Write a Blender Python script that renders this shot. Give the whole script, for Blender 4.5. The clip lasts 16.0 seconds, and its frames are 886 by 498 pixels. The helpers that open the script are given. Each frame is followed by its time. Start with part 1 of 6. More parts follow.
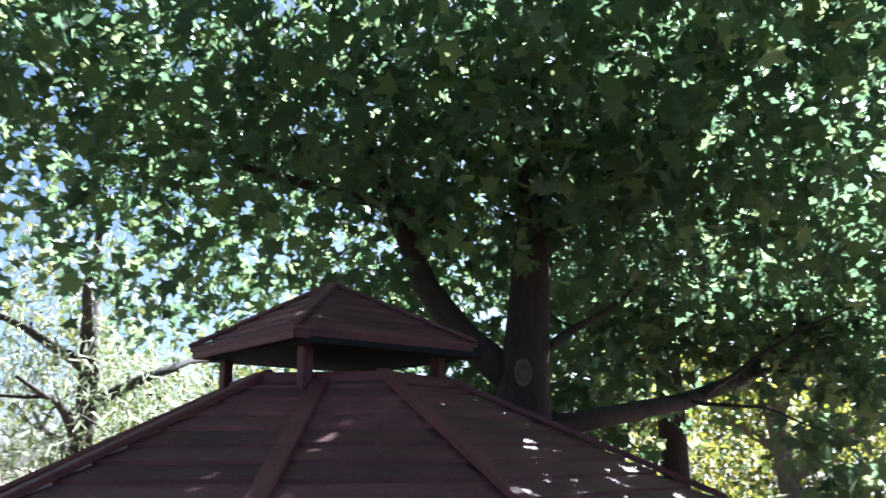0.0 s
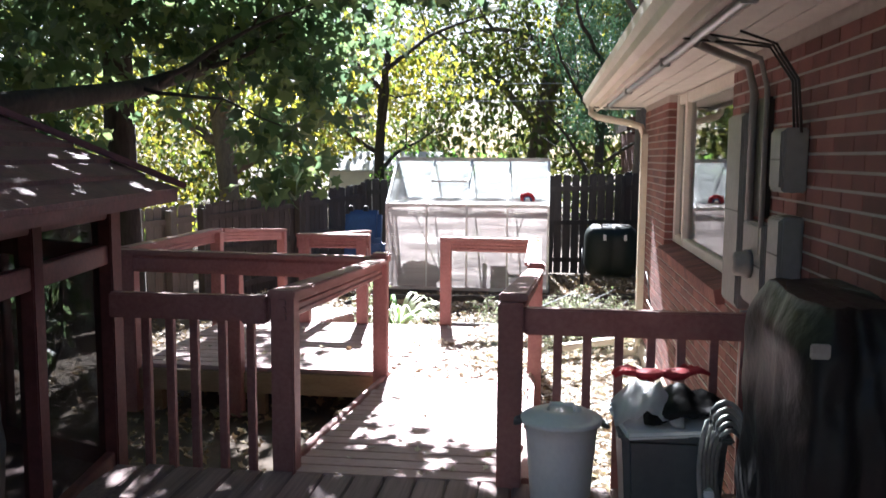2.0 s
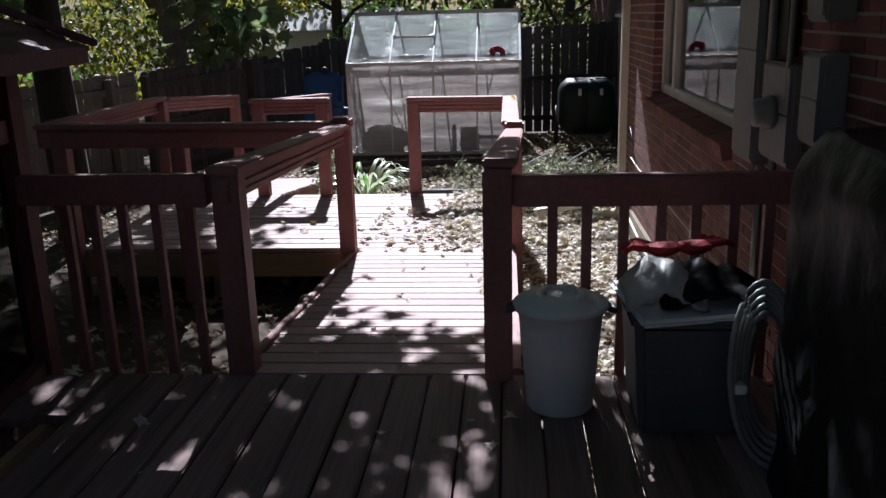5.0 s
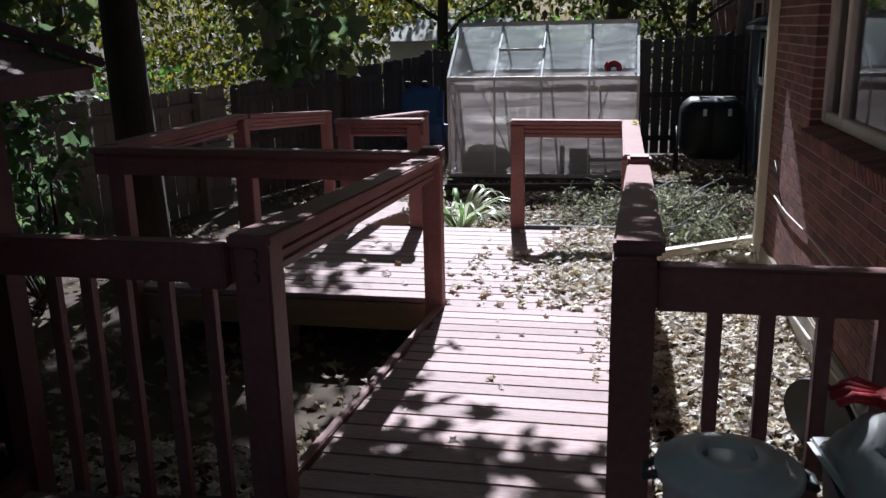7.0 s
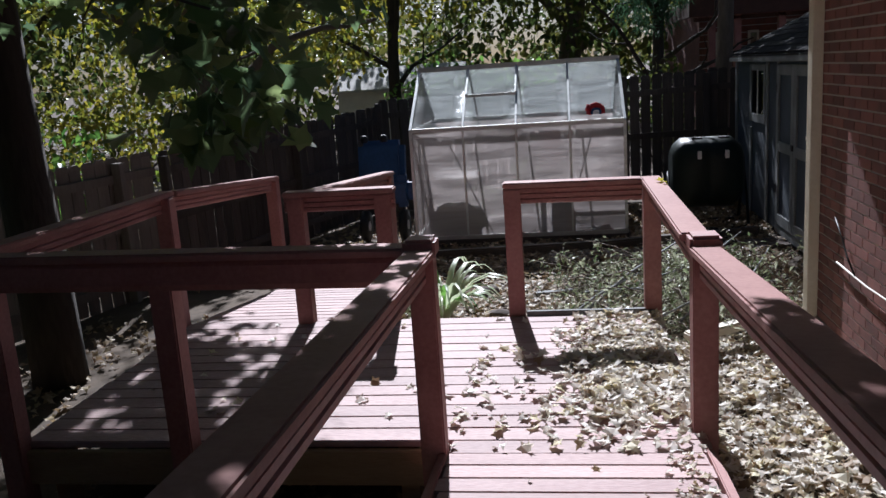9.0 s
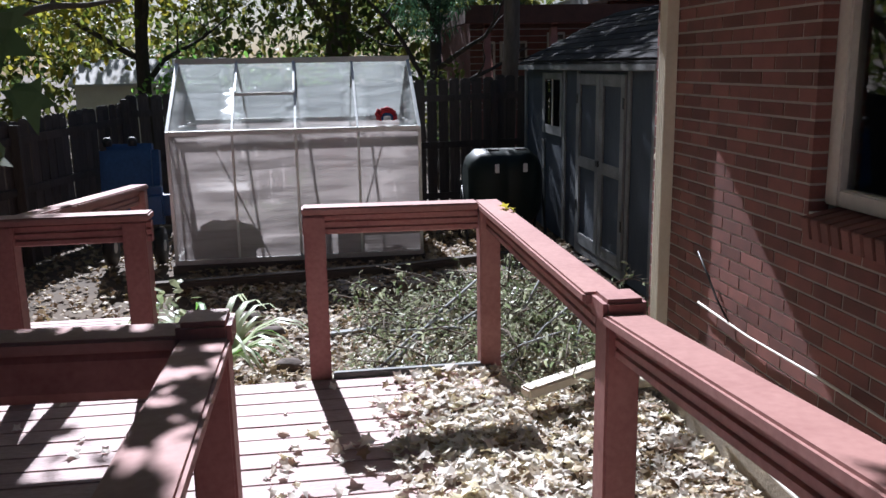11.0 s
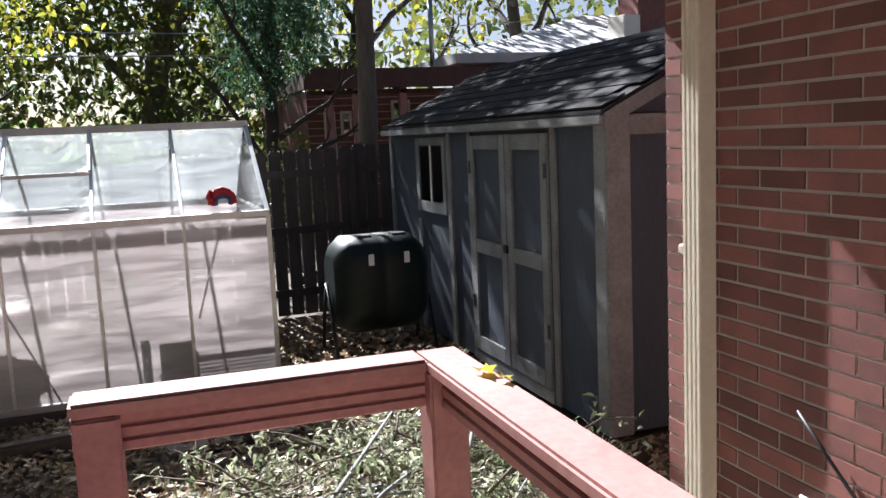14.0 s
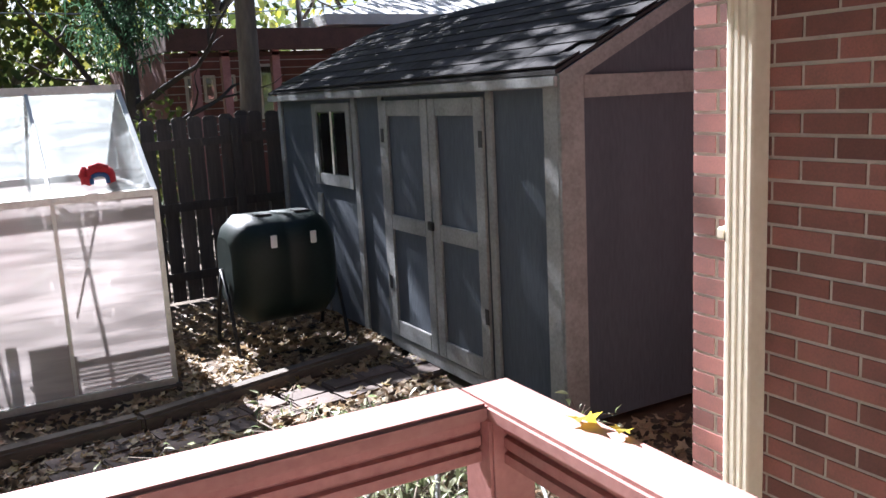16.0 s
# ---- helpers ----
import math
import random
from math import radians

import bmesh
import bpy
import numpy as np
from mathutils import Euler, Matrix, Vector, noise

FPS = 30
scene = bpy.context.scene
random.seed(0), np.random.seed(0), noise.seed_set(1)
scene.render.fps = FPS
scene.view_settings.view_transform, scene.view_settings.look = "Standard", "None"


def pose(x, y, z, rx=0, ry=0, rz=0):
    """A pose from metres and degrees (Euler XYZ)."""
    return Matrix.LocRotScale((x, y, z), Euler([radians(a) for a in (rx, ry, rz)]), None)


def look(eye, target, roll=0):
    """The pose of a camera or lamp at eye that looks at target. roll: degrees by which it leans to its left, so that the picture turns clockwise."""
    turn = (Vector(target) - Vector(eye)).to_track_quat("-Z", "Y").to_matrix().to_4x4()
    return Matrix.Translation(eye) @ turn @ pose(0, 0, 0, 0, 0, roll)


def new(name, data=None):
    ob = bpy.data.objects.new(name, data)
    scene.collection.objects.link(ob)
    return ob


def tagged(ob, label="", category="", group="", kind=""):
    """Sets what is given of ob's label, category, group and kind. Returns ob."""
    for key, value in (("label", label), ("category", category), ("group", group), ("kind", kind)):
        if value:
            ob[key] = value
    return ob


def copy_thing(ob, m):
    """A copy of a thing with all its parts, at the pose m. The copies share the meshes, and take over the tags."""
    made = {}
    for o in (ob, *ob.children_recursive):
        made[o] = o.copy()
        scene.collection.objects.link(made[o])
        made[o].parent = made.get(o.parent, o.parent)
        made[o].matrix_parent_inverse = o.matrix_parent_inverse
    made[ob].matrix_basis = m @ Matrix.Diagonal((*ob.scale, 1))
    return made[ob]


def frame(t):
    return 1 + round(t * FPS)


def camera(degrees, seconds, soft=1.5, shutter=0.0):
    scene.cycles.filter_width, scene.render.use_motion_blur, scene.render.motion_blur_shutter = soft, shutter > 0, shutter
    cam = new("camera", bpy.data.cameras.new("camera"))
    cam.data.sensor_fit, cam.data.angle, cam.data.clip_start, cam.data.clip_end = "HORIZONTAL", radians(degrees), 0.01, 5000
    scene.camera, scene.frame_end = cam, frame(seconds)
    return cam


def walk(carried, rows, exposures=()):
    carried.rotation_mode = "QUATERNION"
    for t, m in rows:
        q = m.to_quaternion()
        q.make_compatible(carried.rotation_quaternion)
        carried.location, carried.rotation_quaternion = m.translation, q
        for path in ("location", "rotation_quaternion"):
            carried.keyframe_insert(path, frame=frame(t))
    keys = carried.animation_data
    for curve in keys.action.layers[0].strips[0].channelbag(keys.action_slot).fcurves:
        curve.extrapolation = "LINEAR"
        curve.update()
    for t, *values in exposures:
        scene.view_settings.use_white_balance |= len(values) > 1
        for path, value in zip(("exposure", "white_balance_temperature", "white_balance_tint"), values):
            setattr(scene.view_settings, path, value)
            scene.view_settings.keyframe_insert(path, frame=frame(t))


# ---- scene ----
cam = camera(55.0, 16.0, shutter=0.22)
PATH = [
    (0, (0.2, -1.955, 1.776), (-1.115, -0.527, 2.258), -0.4),
    (0.5, (0.086, -1.861, 1.773), (-0.998, -0.236, 2.202), -0.1),
    (1, (0.043, -1.735, 1.783), (-0.789, 0.068, 2.025), -0.6),
    (1.5, (0.024, -1.707, 1.754), (-0.461, 0.233, 1.796), 0.2),
    (2, (-0.075, -1.633, 1.736), (-0.308, 0.341, 1.52), 0.4),
    (2.5, (-0.129, -1.655, 1.731), (-0.331, 0.313, 1.44), -0.6),
    (3, (-0.132, -1.642, 1.723), (-0.316, 0.316, 1.36), -1.0),
    (3.5, (-0.102, -1.524, 1.694), (-0.238, 0.434, 1.309), -1.1),
    (5.8, (-0.199, -0.672, 1.658), (-0.407, 1.232, 1.08), -2.5),
    (6, (-0.202, -0.554, 1.669), (-0.461, 1.355, 1.129), -2.7),
    (6.5, (-0.207, -0.237, 1.676), (-0.631, 1.657, 1.195), -2.4),
    (7, (-0.265, -0.036, 1.669), (-0.656, 1.86, 1.164), -1.3),
    (7.5, (-0.408, 0.24, 1.69), (-0.744, 2.154, 1.218), -1.8),
    (8, (-0.462, 0.578, 1.676), (-0.699, 2.516, 1.241), -3.5),
    (8.2, (-0.513, 0.803, 1.686), (-0.816, 2.736, 1.272), -4.0),
    (10.3, (-0.962, 2.055, 1.638), (-0.954, 4.013, 1.225), -0.8),
    (10.5, (-0.986, 2.254, 1.643), (-0.854, 4.21, 1.247), 0.5),
    (11, (-1.019, 2.683, 1.607), (-0.743, 4.618, 1.185), -1.0),
    (11.5, (-1.014, 3.086, 1.58), (-0.691, 5.02, 1.184), 2.8),
    (12, (-1.002, 3.492, 1.573), (-0.506, 5.395, 1.207), -2.1),
    (12.5, (-0.951, 3.893, 1.56), (-0.446, 5.806, 1.269), -2.9),
    (13, (-0.967, 4.209, 1.553), (-0.539, 6.14, 1.256), -2.0),
    (13.5, (-0.993, 4.496, 1.551), (-0.43, 6.394, 1.267), -1.1),
    (14, (-0.92, 4.815, 1.513), (-0.258, 6.684, 1.249), -2.6),
    (14.5, (-0.893, 5.096, 1.499), (-0.311, 6.985, 1.197), -4.5),
    (15, (-1.055, 5.403, 1.521), (-0.256, 7.213, 1.232), -4.8),
    (15.5, (-1.085, 5.53, 1.529), (-0.115, 7.244, 1.178), -2.5),
    (16, (-1.074, 5.577, 1.525), (-0.12, 7.298, 1.168), -2.9),
]
walk(cam, [(t, look(eye, target, roll)) for t, eye, target, roll in PATH],
     exposures=((0, 3.12, 5350, 12), (0.5, 3.12, 5350, 12), (1, 3.15, 5600, 12), (1.5, 3.25, 5800, 12), (2, 2.8, 5750, 12), (2.5, 2.05, 5750, 12), (3, 1.5, 5700, 12), (3.5, 1.2, 5700, 12), (6.0, 0.82, 5550, 12), (8.2, 0.58, 5600, 12), (10.3, 1.02, 5550, 13), (11.5, 1.3, 5600, 13), (13.5, 1.82, 5850, 13), (16, 2.6, 5750, 14)))

# ---- light ----
world = bpy.data.worlds.new("sky_world")
scene.world = world
world.use_nodes = True
wn = world.node_tree
sky = wn.nodes.new("ShaderNodeTexSky")
sky.sky_type, sky.sun_disc = "NISHITA", False
sky.sun_elevation, sky.sun_rotation = radians(39), radians(-8)
wn.nodes["Background"].inputs["Strength"].default_value = 0.0225
sky.air_density, sky.dust_density = 0.8, 1.6
wn.links.new(sky.outputs[0], wn.nodes["Background"].inputs["Color"])
sun = new("sun", bpy.data.lights.new("sun", "SUN"))
sun.data.energy, sun.data.angle, sun.data.color = 5.0, radians(0.55), (1.0, 0.965, 0.92)
sun.matrix_world = look((-1.35, 10, 8.26), (0, 0, 0))


# ---- materials ----
def shade(name, base, other=None, scale=6.0, rough=0.7, metal=0.0, bump=0.25, fine=60.0, stretch=(1, 1, 1), per=0.0, spec=0.4):
    m = bpy.data.materials.new(name)
    m.use_nodes = True
    nt = m.node_tree
    b = nt.nodes["Principled BSDF"]
    b.inputs["Roughness"].default_value, b.inputs["Metallic"].default_value = rough, metal
    b.inputs["Specular IOR Level"].default_value = spec
    co = nt.nodes.new("ShaderNodeTexCoord")
    mp = nt.nodes.new("ShaderNodeMapping")
    mp.inputs["Scale"].default_value = stretch
    nt.links.new(co.outputs["Object"], mp.inputs["Vector"])
    oi = nt.nodes.new("ShaderNodeObjectInfo")
    far_ = nt.nodes.new("ShaderNodeVectorMath")
    far_.operation = "MULTIPLY"
    far_.inputs[1].default_value = (37.0, 53.0, 71.0)
    nt.links.new(oi.outputs["Random"], far_.inputs[0])
    nt.links.new(far_.outputs[0], mp.inputs["Location"])
    n1, n2 = nt.nodes.new("ShaderNodeTexNoise"), nt.nodes.new("ShaderNodeTexNoise")
    n1.inputs["Scale"].default_value, n1.inputs["Detail"].default_value = scale, 4
    n2.inputs["Scale"].default_value, n2.inputs["Detail"].default_value = fine, 3
    for n in (n1, n2):
        nt.links.new(mp.outputs[0], n.inputs["Vector"])
    other = other or tuple(c * 0.6 for c in base)
    ramp = nt.nodes.new("ShaderNodeValToRGB")
    ramp.color_ramp.elements[0].position, ramp.color_ramp.elements[1].position = 0.32, 0.68
    ramp.color_ramp.elements[0].color, ramp.color_ramp.elements[1].color = (*other, 1), (*base, 1)
    mixf = nt.nodes.new("ShaderNodeMath")
    mixf.operation = "MULTIPLY_ADD"
    mixf.inputs[1].default_value = 0.45
    nt.links.new(n2.outputs["Fac"], mixf.inputs[0])
    half = nt.nodes.new("ShaderNodeMath")
    half.operation = "MULTIPLY"
    half.inputs[1].default_value = 0.55
    nt.links.new(n1.outputs["Fac"], half.inputs[0])
    nt.links.new(half.outputs[0], mixf.inputs[2])
    nt.links.new(mixf.outputs[0], ramp.inputs[0])
    out = ramp.outputs[0]
    if per:
        info = nt.nodes.new("ShaderNodeObjectInfo")
        geo = nt.nodes.new("ShaderNodeNewGeometry")
        add = nt.nodes.new("ShaderNodeMath")
        nt.links.new(info.outputs["Random"], add.inputs[0])
        nt.links.new(geo.outputs["Random Per Island"], add.inputs[1])
        fr = nt.nodes.new("ShaderNodeMath")
        fr.operation = "FRACT"
        nt.links.new(add.outputs[0], fr.inputs[0])
        mr = nt.nodes.new("ShaderNodeMapRange")
        mr.inputs["To Min"].default_value, mr.inputs["To Max"].default_value = 1 - per, 1 + per
        nt.links.new(fr.outputs[0], mr.inputs["Value"])
        hs = nt.nodes.new("ShaderNodeHueSaturation")
        nt.links.new(mr.outputs[0], hs.inputs["Value"])
        nt.links.new(out, hs.inputs["Color"])
        out = hs.outputs[0]
    nt.links.new(out, b.inputs["Base Color"])
    if bump:
        bp = nt.nodes.new("ShaderNodeBump")
        bp.inputs["Strength"].default_value, bp.inputs["Distance"].default_value = bump, 0.01
        nt.links.new(n2.outputs["Fac"], bp.inputs["Height"])
        nt.links.new(bp.outputs[0], b.inputs["Normal"])
    return m


def leaf_shade(name, cols, trans=0.5, rough=0.45, glow=2.2, sat=1.0):
    """Leaf: colour by leaf, part diffuse and part translucent, a little gloss."""
    m = bpy.data.materials.new(name)
    m.use_nodes = True
    nt = m.node_tree
    b = nt.nodes["Principled BSDF"]
    geo = nt.nodes.new("ShaderNodeNewGeometry")
    ramp = nt.nodes.new("ShaderNodeValToRGB")
    els = ramp.color_ramp.elements
    els[0].color = (*cols[0], 1)
    els[1].color = (*cols[-1], 1)
    for i, c in enumerate(cols[1:-1]):
        els.new((i + 1) / (len(cols) - 1)).color = (*c, 1)
    nt.links.new(geo.outputs["Random Per Island"], ramp.inputs[0])
    nt.links.new(ramp.outputs[0], b.inputs["Base Color"])
    b.inputs["Roughness"].default_value = rough
    b.inputs["Specular IOR Level"].default_value = 0.35
    tr = nt.nodes.new("ShaderNodeBsdfTranslucent")
    hs = nt.nodes.new("ShaderNodeHueSaturation")
    hs.inputs["Saturation"].default_value, hs.inputs["Value"].default_value = sat, glow
    nt.links.new(ramp.outputs[0], hs.inputs["Color"])
    nt.links.new(hs.outputs[0], tr.inputs["Color"])
    mx = nt.nodes.new("ShaderNodeMixShader")
    mx.inputs[0].default_value = trans
    nt.links.new(b.outputs[0], mx.inputs[1])
    nt.links.new(tr.outputs[0], mx.inputs[2])
    nt.links.new(mx.outputs[0], nt.nodes["Material Output"].inputs["Surface"])
    return m


def sheet_shade(name, tint, clear, gloss_rough, dirt_reflect):
    """Clouded twin-wall sheet: part clear, part light-scattering, glossy, streaked with painted reflections and dirt.
    """
    m = bpy.data.materials.new(name)
    m.use_nodes = True
    nt = m.node_tree
    b = nt.nodes["Principled BSDF"]
    b.inputs["Roughness"].default_value = gloss_rough
    tl = nt.nodes.new("ShaderNodeBsdfTranslucent")
    tp = nt.nodes.new("ShaderNodeBsdfTransparent")
    co = nt.nodes.new("ShaderNodeTexCoord")
    mp = nt.nodes.new("ShaderNodeMapping")
    mp.inputs["Scale"].default_value = (0.8, 0.8, 8.5)
    nz = nt.nodes.new("ShaderNodeTexNoise")
    nz.inputs["Scale"].default_value, nz.inputs["Detail"].default_value = 1.6, 5
    nz.inputs["Distortion"].default_value = 0.8
    nt.links.new(co.outputs["Object"], mp.inputs["Vector"])
    nt.links.new(mp.outputs[0], nz.inputs["Vector"])
    mr = nt.nodes.new("ShaderNodeMapRange")
    mr.inputs["From Min"].default_value, mr.inputs["From Max"].default_value = 0.3, 0.72
    mr.inputs["To Min"].default_value, mr.inputs["To Max"].default_value = max(0, clear - dirt_reflect), min(1, clear + dirt_reflect)
    nt.links.new(nz.outputs["Fac"], mr.inputs["Value"])
    # Darker bands: warped reflections painted into the wall sheets, dirt on the roof.
    dirt_reflect_ramp = nt.nodes.new("ShaderNodeValToRGB")
    dirt_reflect_ramp.color_ramp.elements[0].position, dirt_reflect_ramp.color_ramp.elements[1].position = 0.36, 0.66
    dirt_reflect_ramp.color_ramp.elements[0].color = (*[c * 0.62 for c in tint], 1)
    dirt_reflect_ramp.color_ramp.elements[1].color = (*tint, 1)
    nt.links.new(nz.outputs["Fac"], dirt_reflect_ramp.inputs[0])
    nt.links.new(dirt_reflect_ramp.outputs[0], b.inputs["Base Color"])
    nt.links.new(dirt_reflect_ramp.outputs[0], tl.inputs["Color"])
    bp = nt.nodes.new("ShaderNodeBump")
    bp.inputs["Strength"].default_value, bp.inputs["Distance"].default_value = 0.5, 0.03
    nt.links.new(nz.outputs["Fac"], bp.inputs["Height"])
    nt.links.new(bp.outputs[0], b.inputs["Normal"])
    m1, m2 = nt.nodes.new("ShaderNodeMixShader"), nt.nodes.new("ShaderNodeMixShader")
    m1.inputs[0].default_value = 0.70
    nt.links.new(b.outputs[0], m1.inputs[1])
    nt.links.new(tl.outputs[0], m1.inputs[2])
    nt.links.new(mr.outputs[0], m2.inputs[0])
    nt.links.new(m1.outputs[0], m2.inputs[1])
    nt.links.new(tp.outputs[0], m2.inputs[2])
    nt.links.new(m2.outputs[0], nt.nodes["Material Output"].inputs["Surface"])
    return m


def glass_shade(name, tint=(0.9, 0.92, 0.9), mirror=0.5):
    m = bpy.data.materials.new(name)
    m.use_nodes = True
    nt = m.node_tree
    gl = nt.nodes.new("ShaderNodeBsdfGlossy")
    gl.inputs["Roughness"].default_value = 0.02
    tp = nt.nodes.new("ShaderNodeBsdfTransparent")
    tp.inputs["Color"].default_value = (*tint, 1)
    fr = nt.nodes.new("ShaderNodeFresnel")
    fr.inputs["IOR"].default_value = 1.5 + mirror
    mx = nt.nodes.new("ShaderNodeMixShader")
    nt.links.new(fr.outputs[0], mx.inputs[0])
    nt.links.new(tp.outputs[0], mx.inputs[1])
    nt.links.new(gl.outputs[0], mx.inputs[2])
    nt.links.new(mx.outputs[0], nt.nodes["Material Output"].inputs["Surface"])
    return m


RED = shade("red_stain", (0.37, 0.175, 0.155), (0.24, 0.098, 0.086), 4, 0.55, fine=45, stretch=(1, 1, 1), per=0.1, bump=0.07)
CAP = shade("red_stain_worn", (0.38, 0.205, 0.18), (0.28, 0.135, 0.12), 4, 0.6, fine=45, per=0.06, bump=0.1, spec=0.15)
DECK = shade("deck_stain", (0.47, 0.33, 0.31), (0.30, 0.19, 0.18), 4, 0.65, fine=70, stretch=(0.35, 1, 1), per=0.16, bump=0.35)
# Worn stain, with the shade over the upper deck darkening its colour.
DECKY = shade("deck_stain_worn_shaded", (0.30, 0.20, 0.185), (0.12, 0.07, 0.065), 5, 0.72, fine=60, stretch=(1, 0.25, 1), per=0.2, bump=0.45)
RAW = shade("raw_lumber", (0.40, 0.29, 0.17), (0.27, 0.18, 0.10), 5, 0.75, fine=60, stretch=(0.4, 1, 3), per=0.1)
REDD = shade("dark_red_stain", (0.20, 0.068, 0.06), (0.11, 0.036, 0.032), 4, 0.6, fine=45, per=0.12, bump=0.08)
SHAKE = shade("gazebo_shingle", (0.21, 0.076, 0.068), (0.085, 0.034, 0.032), 4, 0.62, fine=45, stretch=(1, 1, 1), per=0.22, bump=0.5)
BRICK = shade("brick_face", (0.275, 0.107, 0.088), (0.15, 0.072, 0.062), 7, 0.85, fine=150, per=0.32, bump=0.05)
MORTAR = shade("mortar", (0.56, 0.52, 0.47), (0.42, 0.38, 0.34), 12, 0.95, fine=150)
CONCRETE = shade("concrete", (0.42, 0.36, 0.28), (0.27, 0.23, 0.18), 5, 0.9, fine=80)
CREAM = shade("cream_paint", (0.74, 0.68, 0.56), (0.64, 0.57, 0.45), 4, 0.5, fine=40, bump=0.08)
WHITE = shade("white_paint", (0.78, 0.74, 0.66), (0.64, 0.60, 0.53), 4, 0.55, fine=40, bump=0.08)
GREYBOX = shade("grey_enamel", (0.27, 0.265, 0.25), (0.20, 0.195, 0.185), 3, 0.5, metal=0.1, fine=30, bump=0.05)
PIPE = shade("galvanised_pipe", (0.42, 0.43, 0.43), (0.3, 0.3, 0.3), 6, 0.4, metal=0.8, fine=50, bump=0.05)
ALU = shade("aluminium", (0.62, 0.63, 0.62), (0.45, 0.46, 0.45), 6, 0.38, metal=0.75, fine=50, bump=0.05)
SIDING = shade("shed_siding", (0.080, 0.098, 0.122), (0.052, 0.063, 0.080), 3, 0.8, fine=50, stretch=(1, 1, 0.2), bump=0.3)
TRIM = shade("weathered_trim", (0.285, 0.29, 0.285), (0.165, 0.168, 0.165), 5, 0.8, fine=50, per=0.08)
ASPHALT = shade("asphalt_shingle", (0.055, 0.052, 0.052), (0.022, 0.021, 0.022), 12, 0.9, fine=160, per=0.3, bump=0.5, spec=0.1)
FENCE = shade("fence_wood", (0.10, 0.082, 0.07), (0.05, 0.04, 0.034), 3, 0.85, fine=45, stretch=(1, 1, 0.15), per=0.25, bump=0.4)
FENCE_PALE = shade("fence_wood_pale", (0.21, 0.18, 0.15), (0.13, 0.11, 0.09), 3, 0.85, fine=45, stretch=(1, 1, 0.15), per=0.15, bump=0.4)
SOIL = shade("soil", (0.13, 0.095, 0.065), (0.06, 0.045, 0.033), 1.2, 0.95, fine=9, bump=0.8)
TIMBER = shade("old_timber", (0.13, 0.11, 0.09), (0.07, 0.058, 0.048), 5, 0.9, fine=50, stretch=(0.3, 1, 1))
PAVER = shade("paver", (0.15, 0.115, 0.10), (0.09, 0.07, 0.06), 5, 0.9, fine=60, per=0.15)
BARK = shade("bark", (0.062, 0.05, 0.04), (0.026, 0.021, 0.017), 7, 0.92, fine=30, stretch=(1, 1, 0.25), bump=1.0)
BARK_PALE = shade("bark_pale", (0.17, 0.135, 0.10), (0.085, 0.066, 0.05), 7, 0.92, fine=30, stretch=(1, 1, 0.25), bump=1.0)
BLACKP = shade("dark_green_plastic", (0.012, 0.022, 0.018), (0.008, 0.014, 0.012), 4, 0.45, fine=40, bump=0.1, spec=0.25)
GREYP = shade("grey_plastic", (0.10, 0.11, 0.112), (0.075, 0.082, 0.085), 4, 0.45, fine=40, bump=0.08)
PALEP = shade("pale_plastic", (0.82, 0.815, 0.80), (0.72, 0.715, 0.70), 4, 0.42, fine=40, bump=0.06)
COVER = shade("black_vinyl", (0.016, 0.016, 0.017), (0.009, 0.009, 0.010), 5, 0.45, fine=18, bump=0.5, spec=0.22)
REDP = shade("red_fabric", (0.55, 0.035, 0.045), (0.36, 0.02, 0.03), 14, 0.7, fine=120)
BLUEP = shade("blue_plastic", (0.035, 0.10, 0.26), (0.02, 0.06, 0.16), 4, 0.45, fine=30, bump=0.1)
HOSE = shade("grey_hose", (0.32, 0.33, 0.32), (0.2, 0.21, 0.2), 10, 0.45, fine=60, bump=0.05)
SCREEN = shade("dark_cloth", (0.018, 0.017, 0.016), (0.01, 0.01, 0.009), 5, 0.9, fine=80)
DARK = shade("dark_metal", (0.02, 0.02, 0.02), (0.012, 0.012, 0.012), 5, 0.45, fine=60, bump=0.05)
GRAVEL = shade("pale_roofing", (0.62, 0.60, 0.57), (0.46, 0.44, 0.42), 5, 0.9, fine=60)
BROWN = shade("brown_beam", (0.10, 0.045, 0.035), (0.06, 0.028, 0.022), 5, 0.75, fine=40)
CURTAIN = shade("curtain", (0.5, 0.47, 0.42), (0.36, 0.33, 0.3), 3, 0.9, fine=30)
MAPLE = leaf_shade("maple_leaf", [(0.028, 0.055, 0.022), (0.04, 0.075, 0.026), (0.055, 0.095, 0.028), (0.095, 0.13, 0.03)], 0.52, 0.4, 2.7, 0.78)
GOLD = leaf_shade("autumn_leaf", [(0.10, 0.15, 0.02), (0.20, 0.20, 0.025), (0.30, 0.25, 0.03), (0.14, 0.17, 0.03)], 0.5, 0.45, 1.6)
OLIVE = leaf_shade("olive_leaf", [(0.04, 0.07, 0.018), (0.07, 0.10, 0.022), (0.15, 0.15, 0.03), (0.05, 0.08, 0.018)], 0.45, 0.45, 1.2)
BRIGHT = leaf_shade("shrub_leaf", [(0.06, 0.14, 0.03), (0.10, 0.20, 0.035), (0.14, 0.24, 0.05)], 0.45)
FAR = leaf_shade("far_leaf", [(0.05, 0.08, 0.025), (0.085, 0.11, 0.03), (0.16, 0.15, 0.035), (0.06, 0.09, 0.025)], 0.4, 0.6, 1.3)
NEEDLE = leaf_shade("needle", [(0.02, 0.05, 0.025), (0.035, 0.075, 0.035), (0.05, 0.09, 0.05)], 0.25, 0.6)
